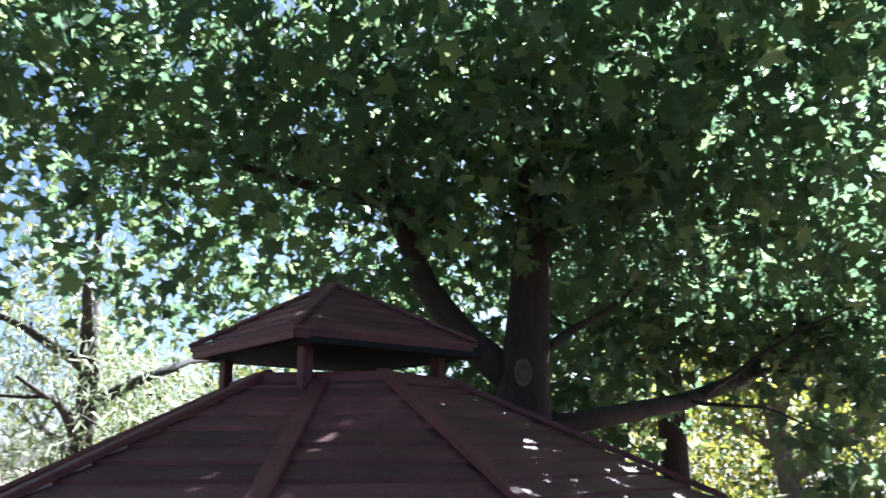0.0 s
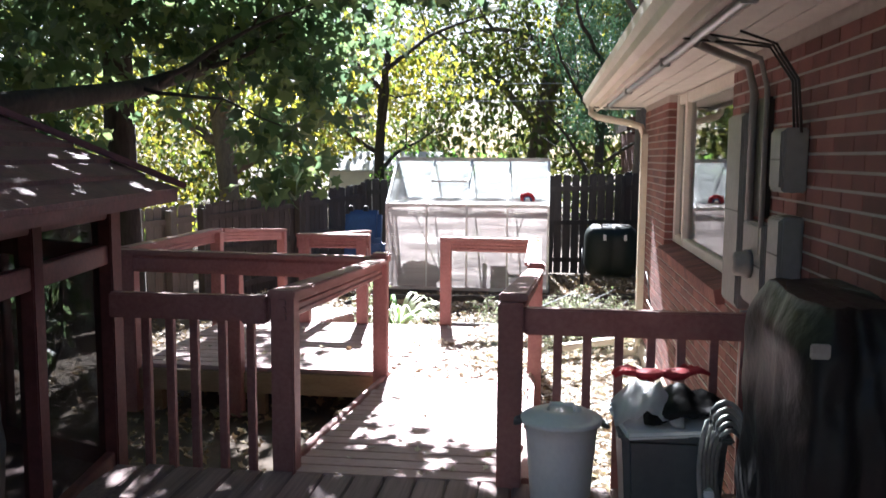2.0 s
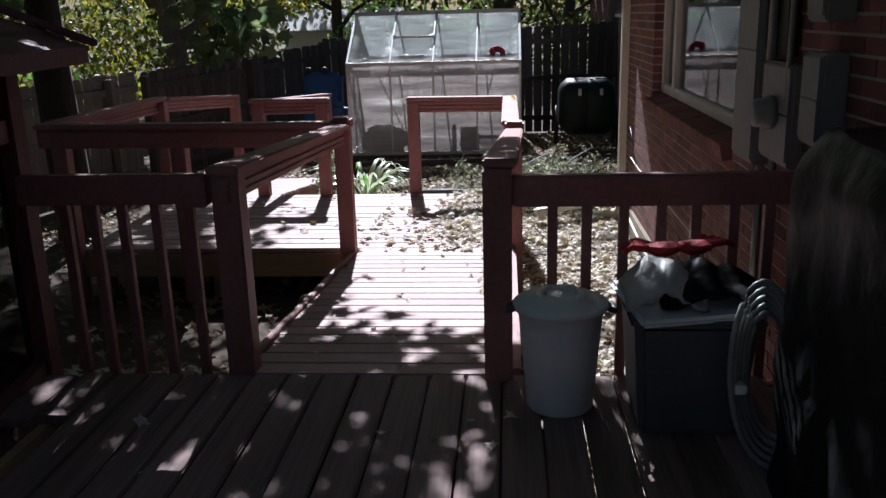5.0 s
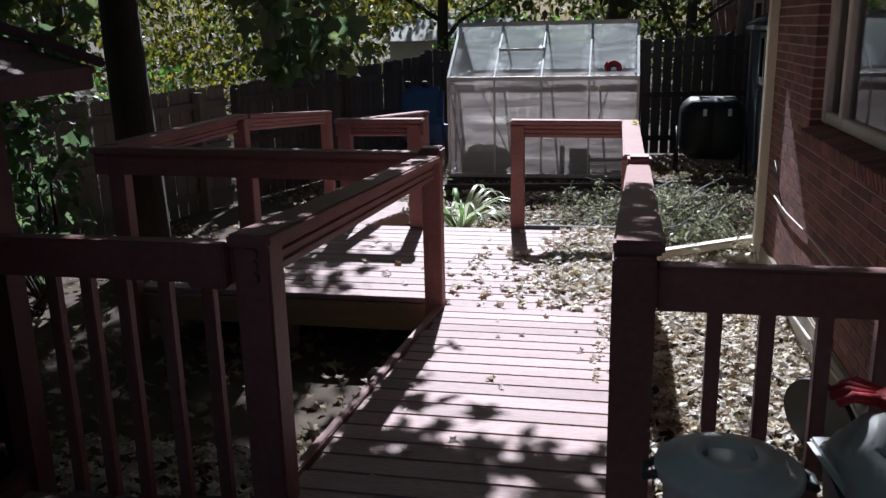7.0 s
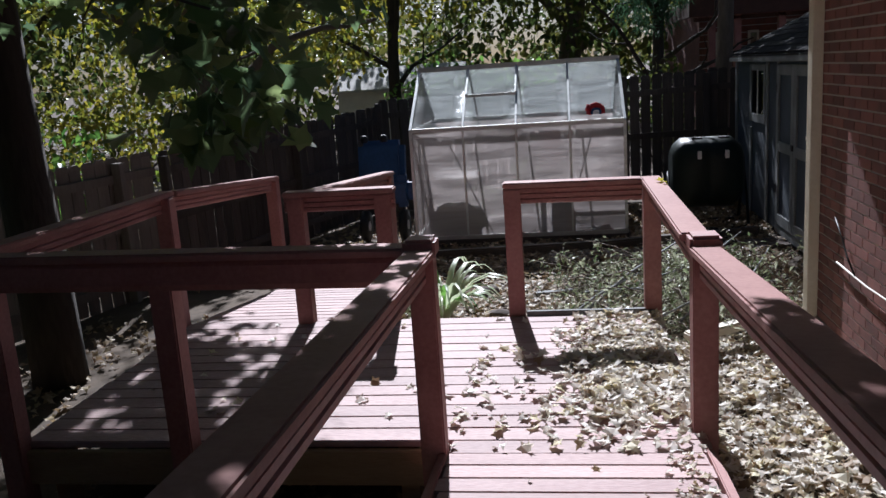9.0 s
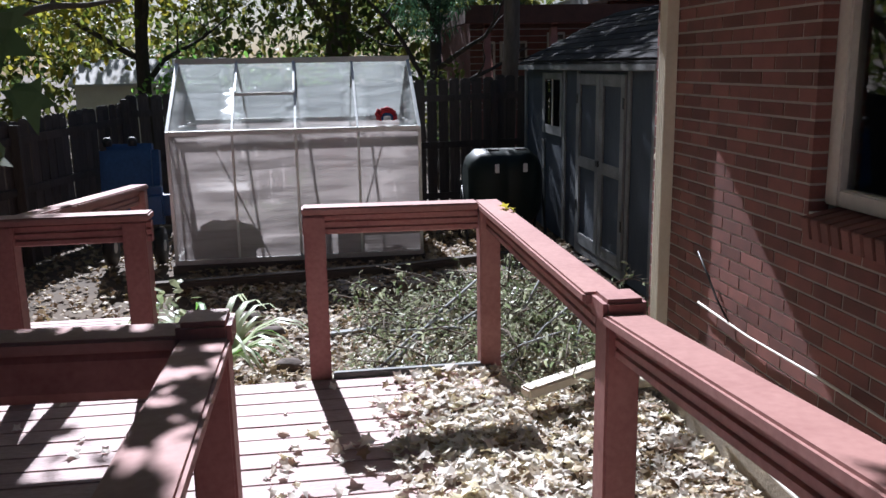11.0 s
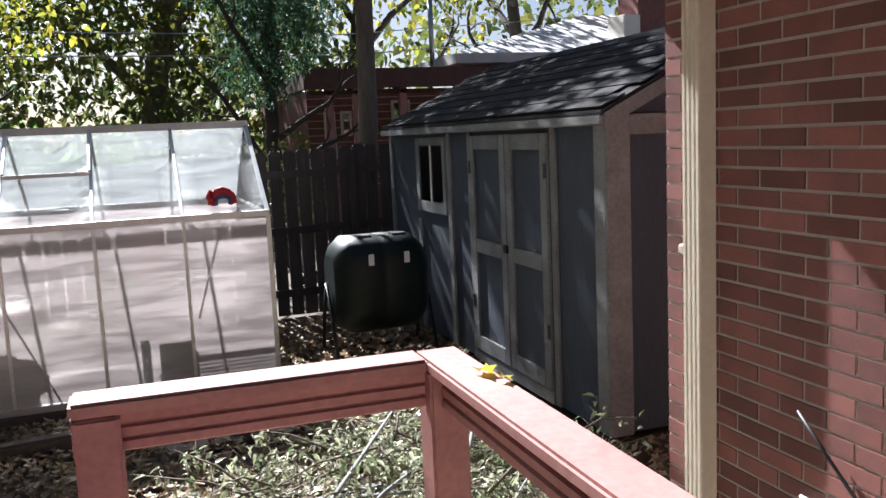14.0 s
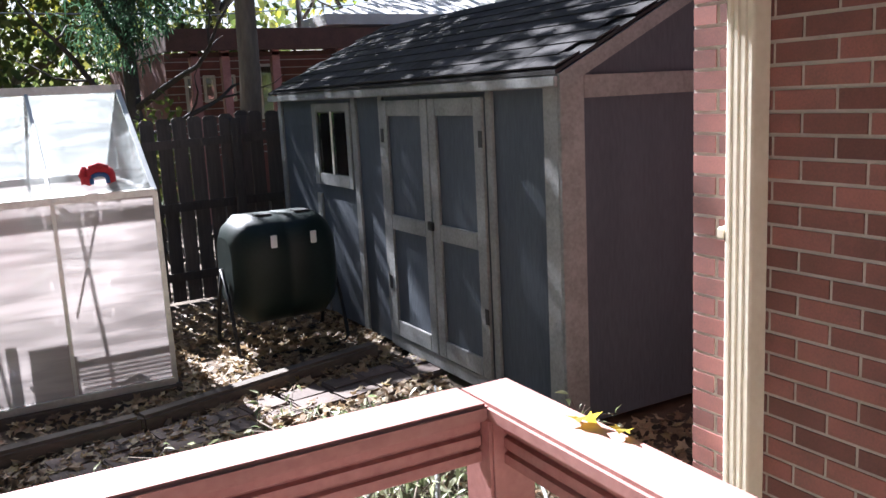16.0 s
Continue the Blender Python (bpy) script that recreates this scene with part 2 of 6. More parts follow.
# The palest tones paint white sun highlights onto the heaped leaves.
PALELEAF = leaf_shade("pale_leaf", [(0.10, 0.14, 0.06), (0.20, 0.24, 0.12), (0.36, 0.38, 0.24), (0.50, 0.50, 0.38), (0.14, 0.16, 0.07)], 0.3, 0.4, 1.6)
# Blade tones carry the whitish look of full sun.
LILY_SUNLIT = leaf_shade("lily_blade_sunlit", [(0.26, 0.31, 0.16), (0.42, 0.46, 0.32), (0.60, 0.62, 0.48)], 0.3, 0.35)
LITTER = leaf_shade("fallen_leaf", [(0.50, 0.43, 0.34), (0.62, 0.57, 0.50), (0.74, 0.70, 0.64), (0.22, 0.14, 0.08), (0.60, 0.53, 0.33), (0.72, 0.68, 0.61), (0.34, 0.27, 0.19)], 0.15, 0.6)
# Darker brown copy of the litter, coloured for soil lying in shade.
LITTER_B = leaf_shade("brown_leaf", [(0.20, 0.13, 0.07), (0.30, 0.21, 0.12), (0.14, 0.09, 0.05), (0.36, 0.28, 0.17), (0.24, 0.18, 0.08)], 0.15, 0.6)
SACK = leaf_shade("sack_cloth", [(0.85, 0.845, 0.83), (0.85, 0.845, 0.83)], 0.6, 0.6, 1.1)
SHEET_W = sheet_shade("wall_sheet", (0.74, 0.665, 0.64), 0.38, 0.14, 0.15)
SHEET_R = sheet_shade("roof_sheet", (0.78, 0.82, 0.81), 0.56, 0.14, 0.16)
MESH = sheet_shade("insect_screen", (0.015, 0.0145, 0.014), 0.62, 0.6, 0.05)
GLASS = glass_shade("window_glass", (0.75, 0.78, 0.76), 0.6)


# ---- mesh helpers ----
def bm_box(x0, x1, y0, y1, z0, z1, bev=0.0, bm=None):
    bm = bm or bmesh.new()
    r = bmesh.ops.create_cube(bm, size=1.0)
    for v in r["verts"]:
        v.co = Vector(((x0 + x1) / 2 + v.co.x * (x1 - x0), (y0 + y1) / 2 + v.co.y * (y1 - y0), (z0 + z1) / 2 + v.co.z * (z1 - z0)))
    if bev:
        es = list({e for v in r["verts"] for e in v.link_edges})
        bmesh.ops.bevel(bm, geom=es, offset=bev, segments=2, affect="EDGES", clamp_overlap=True)
    return bm


def bm_beam(a, b, w, h, bev=0.0, bm=None):
    """A bar from a to b, w wide across and h high, upright side kept upright."""
    a, b = Vector(a), Vector(b)
    d = b - a
    box = bm_box(-w / 2, w / 2, 0, d.length, -h / 2, h / 2, bev)
    up = Vector((0, 0, 1)) if abs(d.normalized().z) < 0.98 else Vector((0, 1, 0))
    yv = d.normalized()
    xv = yv.cross(up).normalized()
    zv = xv.cross(yv)
    m = Matrix((xv, yv, zv)).transposed().to_4x4()
    m.translation = a
    box.transform(m)
    if bm is None:
        return box
    join(bm, box)
    return bm


def join(bm, other):
    me = bpy.data.meshes.new("tmp")
    other.to_mesh(me)
    other.free()
    bm.from_mesh(me)
    bpy.data.meshes.remove(me)
    return bm


def bm_tube(points, radii, seg=8, bm=None, closed=False):
    bm = bm or bmesh.new()
    pts = [Vector(p) for p in points]
    if not hasattr(radii, "__len__"):
        radii = [radii] * len(pts)
    rings = []
    for i, p in enumerate(pts):
        d = (pts[min(i + 1, len(pts) - 1)] - pts[max(i - 1, 0)]).normalized()
        s = Vector((0, 0, 1)) if abs(d.z) < 0.9 else Vector((1, 0, 0))
        u = d.cross(s).normalized()
        v = d.cross(u)
        rings.append([bm.verts.new(p + (u * math.cos(k * math.tau / seg) + v * math.sin(k * math.tau / seg)) * radii[i]) for k in range(seg)])
    for a, b in zip(rings, rings[1:]):
        for k in range(seg):
            f = bm.faces.new((a[k], a[(k + 1) % seg], b[(k + 1) % seg], b[k]))
            f.smooth = True
    bm.faces.new(rings[0][::-1])
    bm.faces.new(rings[-1])
    return bm


def bm_lathe(profile, seg=24, centre=(0, 0, 0), bm=None):
    bm = bm or bmesh.new()
    c = Vector(centre)
    rings = [[bm.verts.new(c + Vector((r * math.cos(k * math.tau / seg), r * math.sin(k * math.tau / seg), z))) for k in range(seg)] for r, z in profile]
    for a, b in zip(rings, rings[1:]):
        for k in range(seg):
            f = bm.faces.new((a[k], a[(k + 1) % seg], b[(k + 1) % seg], b[k]))
            f.smooth = True
    bm.faces.new(rings[0][::-1])
    bm.faces.new(rings[-1])
    return bm


def bm_prism(outline, y0, y1):
    """An outline of (x, z) drawn out from y0 to y1."""
    bm = bmesh.new()
    a = [bm.verts.new((x, y0, z)) for x, z in outline]
    b = [bm.verts.new((x, y1, z)) for x, z in outline]
    bm.faces.new(a)
    bm.faces.new(b[::-1])
    n = len(a)
    for i in range(n):
        bm.faces.new((a[i], b[i], b[(i + 1) % n], a[(i + 1) % n]))
    bmesh.ops.recalc_face_normals(bm, faces=bm.faces[:])
    return bm


def mesh_of(name, bm, mat):
    me = bpy.data.meshes.new(name)
    bm.to_mesh(me)
    bm.free()
    me.materials.append(mat)
    return me


def part(name, bm, mat, parent=None, label=""):
    ob = new(name, mesh_of(name, bm, mat))
    if parent:
        ob.parent = parent
    return tagged(ob, label)


def thing(name, label, category, at=(0, 0, 0), group="", kind=""):
    ob = new(name)
    ob.empty_display_size = 0.1
    ob.location = at
    return tagged(ob, label, category, group, kind)


def solid(name, bm, mat, label, category="", group="", kind=""):
    return tagged(part(name, bm, mat), label, category, group, kind)


def piece(name, mesh, parent, loc, rot=(0, 0, 0), scale=(1, 1, 1)):
    ob = new(name, mesh)
    ob.parent = parent
    ob.location, ob.rotation_euler, ob.scale = loc, rot, scale
    return ob


LOBED = [(0, 0), (0.22, 0.1), (0.5, 0.05), (0.34, 0.32), (0.52, 0.62), (0.2, 0.6), (0, 1.0), (-0.2, 0.6), (-0.52, 0.62), (-0.34, 0.32), (-0.5, 0.05), (-0.22, 0.1)]
OVAL = [(0, 0), (0.26, 0.3), (0.2, 0.7), (0, 1.0), (-0.2, 0.7), (-0.26, 0.3)]
LANCE = [(0, 0), (0.15, 0.25), (0.17, 0.55), (0, 1.0), (-0.17, 0.55), (-0.15, 0.25)]
BLADE = [(-0.06, 0), (0.06, 0), (0.05, 0.6), (0, 1.0), (-0.05, 0.6)]


def leaf_mesh(name, mat, spots, outline, rng, droop=0.5, flat=0.0, curl=0.25):
    """Many leaves joined in one mesh. spots: rows of x, y, z, size. flat: 1 lays them on the ground."""
    ol = np.array(outline)
    n, k = len(spots), len(ol)
    sp = np.asarray(spots, float)
    size = sp[:, 3:4]
    yaw = rng.uniform(0, math.tau, n)
    pitch = rng.normal(-droop, 0.55, n) if not flat else rng.normal(0, 0.22, n)
    roll = rng.normal(0, 0.6 if not flat else 0.3, n)
    cy, sy, cp, spt = np.cos(yaw), np.sin(yaw), np.cos(pitch), np.sin(pitch)
    along = np.stack([-sy * cp, cy * cp, spt], 1)
    side = np.stack([cy, sy, 0 * yaw], 1)
    up = np.cross(side, along)
    side = side * np.cos(roll)[:, None] + up * np.sin(roll)[:, None]
    up = np.cross(side, along)
    bend = (np.abs(ol[:, 0]) * curl)[None, :, None] - (ol[:, 1] ** 2 * curl * 0.8)[None, :, None]
    v = sp[:, None, :3] + size[:, None, :] * (side[:, None, :] * ol[None, :, 0:1] + along[:, None, :] * (ol[None, :, 1:2]) + up[:, None, :] * bend)
    me = bpy.data.meshes.new(name)
    me.from_pydata(v.reshape(-1, 3).tolist(), [], (np.arange(n * k).reshape(n, k)).tolist())
    me.materials.append(mat)
    return me


def cloud(rng, centre, radii, n, size, shell=0.35):
    """Spots through an uneven ellipsoid, denser towards its outside."""
    d = rng.normal(size=(n, 3))
    d /= np.linalg.norm(d, axis=1)[:, None]
    r = rng.uniform(shell, 1.0, n) ** 0.6
    lump = 1 + 0.18 * np.sin(d[:, 0] * 5 + centre[0]) + 0.18 * np.sin(d[:, 2] * 6 + centre[1])
    p = np.array(centre) + d * np.array(radii) * (r * lump)[:, None]
    return np.column_stack([p, rng.uniform(0.7, 1.25, n) * size])

# ---- large structure ----
GZ = -0.40          # ground
WALL = 0.97         # brick face of the house
rg = np.random.default_rng(4)

bm = bmesh.new()
cuts = [-600, -120, -40, -20, -12] + [x * 0.5 for x in range(-18, 25)] + [16, 24, 40, 120, 600]
grid = [[bm.verts.new((x, y + 4, GZ + (0.035 * noise.noise(Vector((x * 0.9, y * 0.9, 0))) - 0.02 if abs(x) < 13 and abs(y) < 13 else -0.03))) for x in cuts] for y in cuts]
for a, b in zip(grid, grid[1:]):
    for i in range(len(cuts) - 1):
        bm.faces.new((a[i], a[i + 1], b[i + 1], b[i]))
solid("ground", bm, SOIL, "bare brown garden soil strewn with leaves", "ground", kind="structure")

# house: core wall behind the bricks, with the window and door openings
W0, W1, WZ0, WZ1 = 3.36, 5.91, 0.99, 2.27
D0, D1 = -0.55, 0.45
house = thing("wall_house", "red brick house wall with pale mortar joints", "wall", kind="structure")
for nm, y0, y1, z0, z1 in (("core", W1, 7.575, -0.14, 2.27), ("core", W0, W1, -0.14, WZ0), ("core", D1, W0, -0.14, 2.27), ("core", -6, D0, -0.14, 2.27), ("core", D0, D1, 2.15, 2.27)):
    part(nm, bm_box(WALL + 0.004, WALL + 0.24, y0, y1, z0, z1), MORTAR, house)
# End wall runs past the roof edge, added length that blocks light.
part("end_core", bm_box(WALL + 0.24, 9.0, 7.335, 7.563, -0.14, 2.27), BRICK, house)
solid("foundation", bm_box(WALL - 0.02, 7.0, -6, 7.585, GZ - 0.2, -0.144, 0.01), CONCRETE, "tan concrete foundation under the brick wall", "foundation", kind="structure")
solid("inner_wall", bm_box(5.0, 5.1, -6, 7.2, -0.1, 2.26), CURTAIN, "plain pale wall inside the house", "wall", kind="structure")
solid("inner_floor", bm_box(WALL + 0.25, 5.0, -6, 7.2, 0.2, 0.25), CURTAIN, "plain floor inside the house", "floor", kind="structure")
sof = thing("soffit", "cream painted boarded soffit under the eaves", "soffit", kind="structure")
part("backing", bm_box(0.50, 7.0, -6, 8.08, 2.274, 2.30), WHITE, sof)
for i in range(4):
    part("board", bm_box(0.51 + i * 0.115, 0.617 + i * 0.115, -5.9, 8.06, 2.266, 2.2735), WHITE, sof)
solid("roof_house", bm_prism([(0.44, 2.43), (4.0, 3.75), (7.7, 2.42), (7.7, 2.38), (0.44, 2.40)], -6, 8.14), ASPHALT, "dark asphalt shingle roof of the brick house", "roof", kind="structure")
solid("fascia", bm_box(0.478, 0.50, -6, 8.1, 2.24, 2.42, 0.004), WHITE, "cream painted fascia board", "fascia", kind="structure")
gut = thing("gutter", "cream metal roof gutter with a rounded front", "gutter")
prof = [(0.334, 2.40), (0.334, 2.27), (0.275, 2.265), (0.235, 2.29), (0.225, 2.33), (0.20, 2.36), (0.195, 2.41), (0.203, 2.41), (0.209, 2.365), (0.233, 2.335), (0.243, 2.297), (0.278, 2.273), (0.326, 2.278), (0.326, 2.40)]
part("trough", bm_prism([(x + 0.14, z) for x, z in prof], -6, 8.1), CREAM, gut)
for y in (7.66, 7.1, 5.0, 2.9, 0.8):
    part("strap", bm_box(0.34, 0.474, y - 0.012, y + 0.012, 2.395, 2.405), CREAM, gut)

# downspout at the corner
dsp = thing("downspout", "cream ribbed metal downspout on the brick corner", "downspout")
YD = 7.3325
part("elbow", bm_tube([(0.405, YD + 0.36, 2.28), (0.41, YD + 0.35, 2.21), (0.47, YD + 0.29, 2.165), (0.78, YD + 0.05, 2.09), (0.90, YD, 2.05), (0.932, YD, 1.96)], 0.036, 10), CREAM, dsp)
out = [(WALL - 0.001, YD - 0.0525), (WALL - 0.001, YD + 0.0525), (0.909, YD + 0.0525)]
for k in range(4):
    y_ = YD + 0.045 - k * 0.0256
    out += [(0.905, y_), (0.899, y_ - 0.004), (0.899, y_ - 0.016), (0.905, y_ - 0.02)]
out += [(0.909, YD - 0.0525)]
bm = bm_prism(out, -0.22, 1.98)
for v in bm.verts:
    v.co = Vector((v.co.x, v.co.z, v.co.y))
bmesh.ops.recalc_face_normals(bm, faces=bm.faces[:])
part("pipe", bm, CREAM, dsp)
for z in (1.05, -0.05):
    part("clip", bm_box(0.905, 0.968, YD + 0.053, YD + 0.085, z, z + 0.035, 0.005), CREAM, dsp)
part("shoe", bm_tube([(0.925, YD, -0.18), (0.91, YD, -0.28), (0.82, YD + 0.1, -0.33), (0.72, YD + 0.3, -0.345)], 0.045, 10), CREAM, dsp)
bm = bm_beam((0.94, 7.58, -0.19), (0.09, 7.2, -0.25), 0.10, 0.065, 0.012)
solid("downspout_extension", bm, CREAM, "cream gutter pipe lying on fallen leaves", "pipe")
solid("wall_conduit", bm_tube([(WALL - 0.015, 6.85, 0.34), (WALL - 0.022, 6.3, 0.325), (WALL - 0.018, 5.7, 0.335), (WALL - 0.022, 4.6, 0.32), (WALL - 0.018, 3.0, 0.33)], 0.0055, 8), WHITE, "thin pale cable clipped along the brick wall", "cable")
solid("loose_cable", bm_tube([(WALL - 0.03, 6.85, 0.62), (WALL - 0.02, 6.75, 0.52), (WALL - 0.025, 6.62, 0.42), (WALL - 0.02, 6.5, 0.34)], 0.006, 6), DARK, "thin black wire hanging on the brick wall", "cable")
solid("low_cable", bm_tube([(WALL - 0.05, 6.6, -0.18), (WALL - 0.06, 5.6, -0.22), (WALL - 0.05, 4.4, -0.17), (WALL - 0.06, 3.0, -0.24)], 0.01, 8), WHITE, "pale cable sagging along the concrete foundation", "cable")

# house window
win = thing("window_1", "wide pale-framed house window reflecting the garden", "window", kind="structure")
fx0, fx1 = WALL + 0.07, WALL + 0.15
for y0, y1 in ((W0, W0 + 0.09), (W1 - 0.09, W1), (W1 - 0.52, W1 - 0.44)):
    part("window_frame", bm_box(fx0, fx1, y0, y1, WZ0 + 0.03, WZ1, 0.006), WHITE, win)
for z0, z1 in ((WZ0 + 0.03, WZ0 + 0.10), (WZ1 - 0.09, WZ1 - 0.005)):
    part("window_frame", bm_box(fx0 + 0.004, fx1 - 0.004, W0 + 0.09, W1 - 0.09, z0, z1, 0.006), WHITE, win)
part("sash", bm_box(fx0 + 0.02, fx1 - 0.01, W1 - 0.44, W1 - 0.40, WZ0 + 0.1, WZ1 - 0.09, 0.005), WHITE, win)
for y0, y1 in ((W0 + 0.09, W1 - 0.52), (W1 - 0.40, W1 - 0.09)):
    part("pane", bm_box(fx0 + 0.04, fx0 + 0.046, y0, y1, WZ0 + 0.1, WZ1 - 0.09), GLASS, win).visible_shadow = False
part("curtain", bm_prism([(fx1 + 0.10 + 0.02 * math.sin(i * 1.9), 0) for i in range(2)] + [(fx1 + 0.14, 2.2), (fx1 + 0.10, 2.2)], W1 - 0.6, W1 - 0.1), CURTAIN, win)
# brick sill, a row of rowlocks
sill = thing("window_sill", "sloping red brick rowlock window sill", "sill", kind="structure")

# patio door close to the camera's start
door = thing("door_1", "white framed glazed back door in the brick wall", "door", kind="structure")
for y0, y1 in ((D0, D0 + 0.08), (D1 - 0.08, D1)):
    part("door_frame", bm_box(WALL - 0.01, WALL + 0.12, y0, y1, 0.27, 2.15, 0.006), WHITE, door)
part("door_frame", bm_box(WALL - 0.006, WALL + 0.12, D0 + 0.08, D1 - 0.08, 2.07, 2.146, 0.006), WHITE, door)
part("door_leaf", bm_box(WALL + 0.03, WALL + 0.07, D0 + 0.08, D1 - 0.08, 0.27, 2.07, 0.006), WHITE, door)
part("door_handle", bm_tube([(WALL + 0.03, D0 + 0.16, 1.25), (WALL - 0.02, D0 + 0.16, 1.25), (WALL - 0.02, D0 + 0.28, 1.25)], 0.011, 8), PIPE, door)
solid("door_step", bm_box(WALL - 0.02, WALL + 0.24, D0, D1, 0.16, 0.26, 0.01), CONCRETE, "concrete threshold under the back door", "step", kind="structure")

# ---- deck ----
DZ = 0.263
Y_R0, Y_R1 = 2.14, 4.86     # the upper ramp
X_L, X_RR = -1.27, -0.16
upper = thing("deck_upper", "worn red-brown stained upper deck of planks, coloured darker for shade", "deck", kind="structure")
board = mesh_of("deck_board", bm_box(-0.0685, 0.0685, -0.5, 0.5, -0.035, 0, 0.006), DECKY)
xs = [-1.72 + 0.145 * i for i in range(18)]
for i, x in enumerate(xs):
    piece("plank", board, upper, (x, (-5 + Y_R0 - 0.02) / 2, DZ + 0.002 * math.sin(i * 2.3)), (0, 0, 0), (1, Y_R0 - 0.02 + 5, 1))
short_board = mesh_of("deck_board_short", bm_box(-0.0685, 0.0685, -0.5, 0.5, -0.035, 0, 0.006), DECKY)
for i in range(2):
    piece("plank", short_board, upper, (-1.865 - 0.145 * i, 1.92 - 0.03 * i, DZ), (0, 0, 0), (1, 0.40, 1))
part("rim_joist", bm_box(-2.05, X_L - 0.02, Y_R0 - 0.03, Y_R0 + 0.01, DZ - 0.2, DZ - 0.038, 0.004), RED, upper)
part("rim_joist", bm_box(X_RR + 0.03, 0.93, Y_R0 - 0.03, Y_R0 + 0.01, DZ - 0.2, DZ - 0.038, 0.004), RED, upper)
for x in (-1.9, -0.9, 0.0, 0.85):
    part("joist", bm_box(x - 0.02, x + 0.02, -5, Y_R0 - 0.04, DZ - 0.19, DZ - 0.04), RAW, upper)
    part("footing", bm_box(x - 0.045, x + 0.045, Y_R0 - 0.2, Y_R0 - 0.11, GZ - 0.05, DZ - 0.195), RAW, upper)


def ramp_z(y):
    return DZ - 0.012 + (0.004 - DZ + 0.012) * (y - Y_R0) / (Y_R1 - Y_R0)


ramp = thing("deck_ramp", "sloping red-brown plank ramp", "ramp", kind="structure")
pitch = math.atan2(ramp_z(Y_R1) - ramp_z(Y_R0), Y_R1 - Y_R0)
rb = mesh_of("ramp_board", bm_box(X_L, X_RR, -0.0685, 0.0685, -0.035, 0, 0.006), DECK)
nb = 19
for i in range(nb):
    y = Y_R0 + (i + 0.5) * (Y_R1 - Y_R0) / nb
    piece("plank", rb, ramp, (rg.normal(0, 0.006), y, ramp_z(y)), (pitch, 0, 0))
for x in (X_L - 0.022, X_RR + 0.022):
    part("stringer", bm_beam((x, Y_R0 + 0.02, ramp_z(Y_R0) - 0.07), (x, Y_R1, ramp_z(Y_R1) - 0.07), 0.038, 0.17, 0.005), RED, ramp)
for x in (X_L + 0.4, X_RR - 0.35):
    part("joist", bm_beam((x, Y_R0 + 0.05, ramp_z(Y_R0) - 0.11), (x, Y_R1, ramp_z(Y_R1) - 0.11), 0.038, 0.14), RAW, ramp)
part("block", bm_box(X_L - 0.12, X_L - 0.045, 3.56, 3.65, GZ, 0.09, 0.006), RAW, ramp, "short raw wood support block")

LX0, LX1, LY0, LY1 = -3.42, -0.12, 5.0, 6.972
land = thing("deck_landing", "pinkish red-brown plank landing, sunlit and partly strewn with leaves", "deck", kind="structure")
lb = mesh_of("landing_board", bm_box(LX0, LX1, -0.0685, 0.0685, -0.035, 0, 0.006), DECK)
nl = 14
for i in range(nl):
    y = LY0 + 0.07 + i * (LY1 - LY0 - 0.14) / (nl - 1)
    piece("plank", lb, land, (rg.normal(0, 0.005), y, rg.normal(0, 0.001)))
lbs = mesh_of("landing_board_short", bm_box(X_L + 0.0, LX1, -0.0685, 0.0685, -0.035, 0, 0.006), DECK)
piece("plank", lbs, land, (0, 4.93, 0))
part("rim_joist", bm_box(LX0, X_L - 0.05, LY0 - 0.04, LY0 - 0.002, -0.21, -0.037, 0.004), RAW, land, "unstained lumber rim joist")
part("rim_joist", bm_box(LX0, LX1, LY1 - 0.05, LY1 - 0.012, -0.21, -0.037, 0.004), RED, land)
part("rim_joist", bm_box(LX0 + 0.0, LX0 + 0.038, LY0, LY1 - 0.05, -0.21, -0.037, 0.004), RED, land)
part("rim_joist", bm_box(LX1 - 0.04, LX1 - 0.002, LY0 - 0.1, LY1 - 0.05, -0.21, -0.037, 0.004), RED, land)
for x in (-3.3, -2.4, -1.5, -0.2):
    for y in (LY0 + 0.12, LY1 - 0.12):
        part("footing", bm_box(x - 0.045, x + 0.045, y - 0.045, y + 0.045, GZ - 0.05, -0.05), RAW, land)
solid("kickboard", bm_box(-1.0, -0.15, LY1 + 0.003, LY1 + 0.04, -0.03, 0.03, 0.005), TRIM, "weathered board edging the landing", "board")

low = thing("deck_lower_ramp", "sunlit lower plank ramp sloping to the garden", "ramp", kind="structure")
lr = mesh_of("lower_board", bm_box(-3.42, -2.42, -0.0685, 0.0685, -0.035, 0, 0.006), DECK)
for i in range(17):
    y = LY1 + 0.09 + i * 0.147
    piece("plank", lr, low, (rg.normal(0, 0.006), y, -0.006 - (y - LY1) * 0.12), (-0.12, 0, 0))
for x in (-3.4, -2.44):
    part("stringer", bm_beam((x, LY1 + 0.02, -0.1), (x, 9.5, -0.4), 0.038, 0.14, 0.004), RED, low)

# ---- rails ----
RW = 0.11


def post(x, y, z0, z1, parent, cap=False):
    part("post", bm_box(x - RW / 2, x + RW / 2, y - RW / 2, y + RW / 2, z0, z1, 0.007), RED, parent)
    if cap:
        part("post_cap", bm_box(x - RW / 2 - 0.014, x + RW / 2 + 0.014, y - RW / 2 - 0.014, y + RW / 2 + 0.014, z1 - 0.07, z1 + 0.012, 0.014), RED, parent)


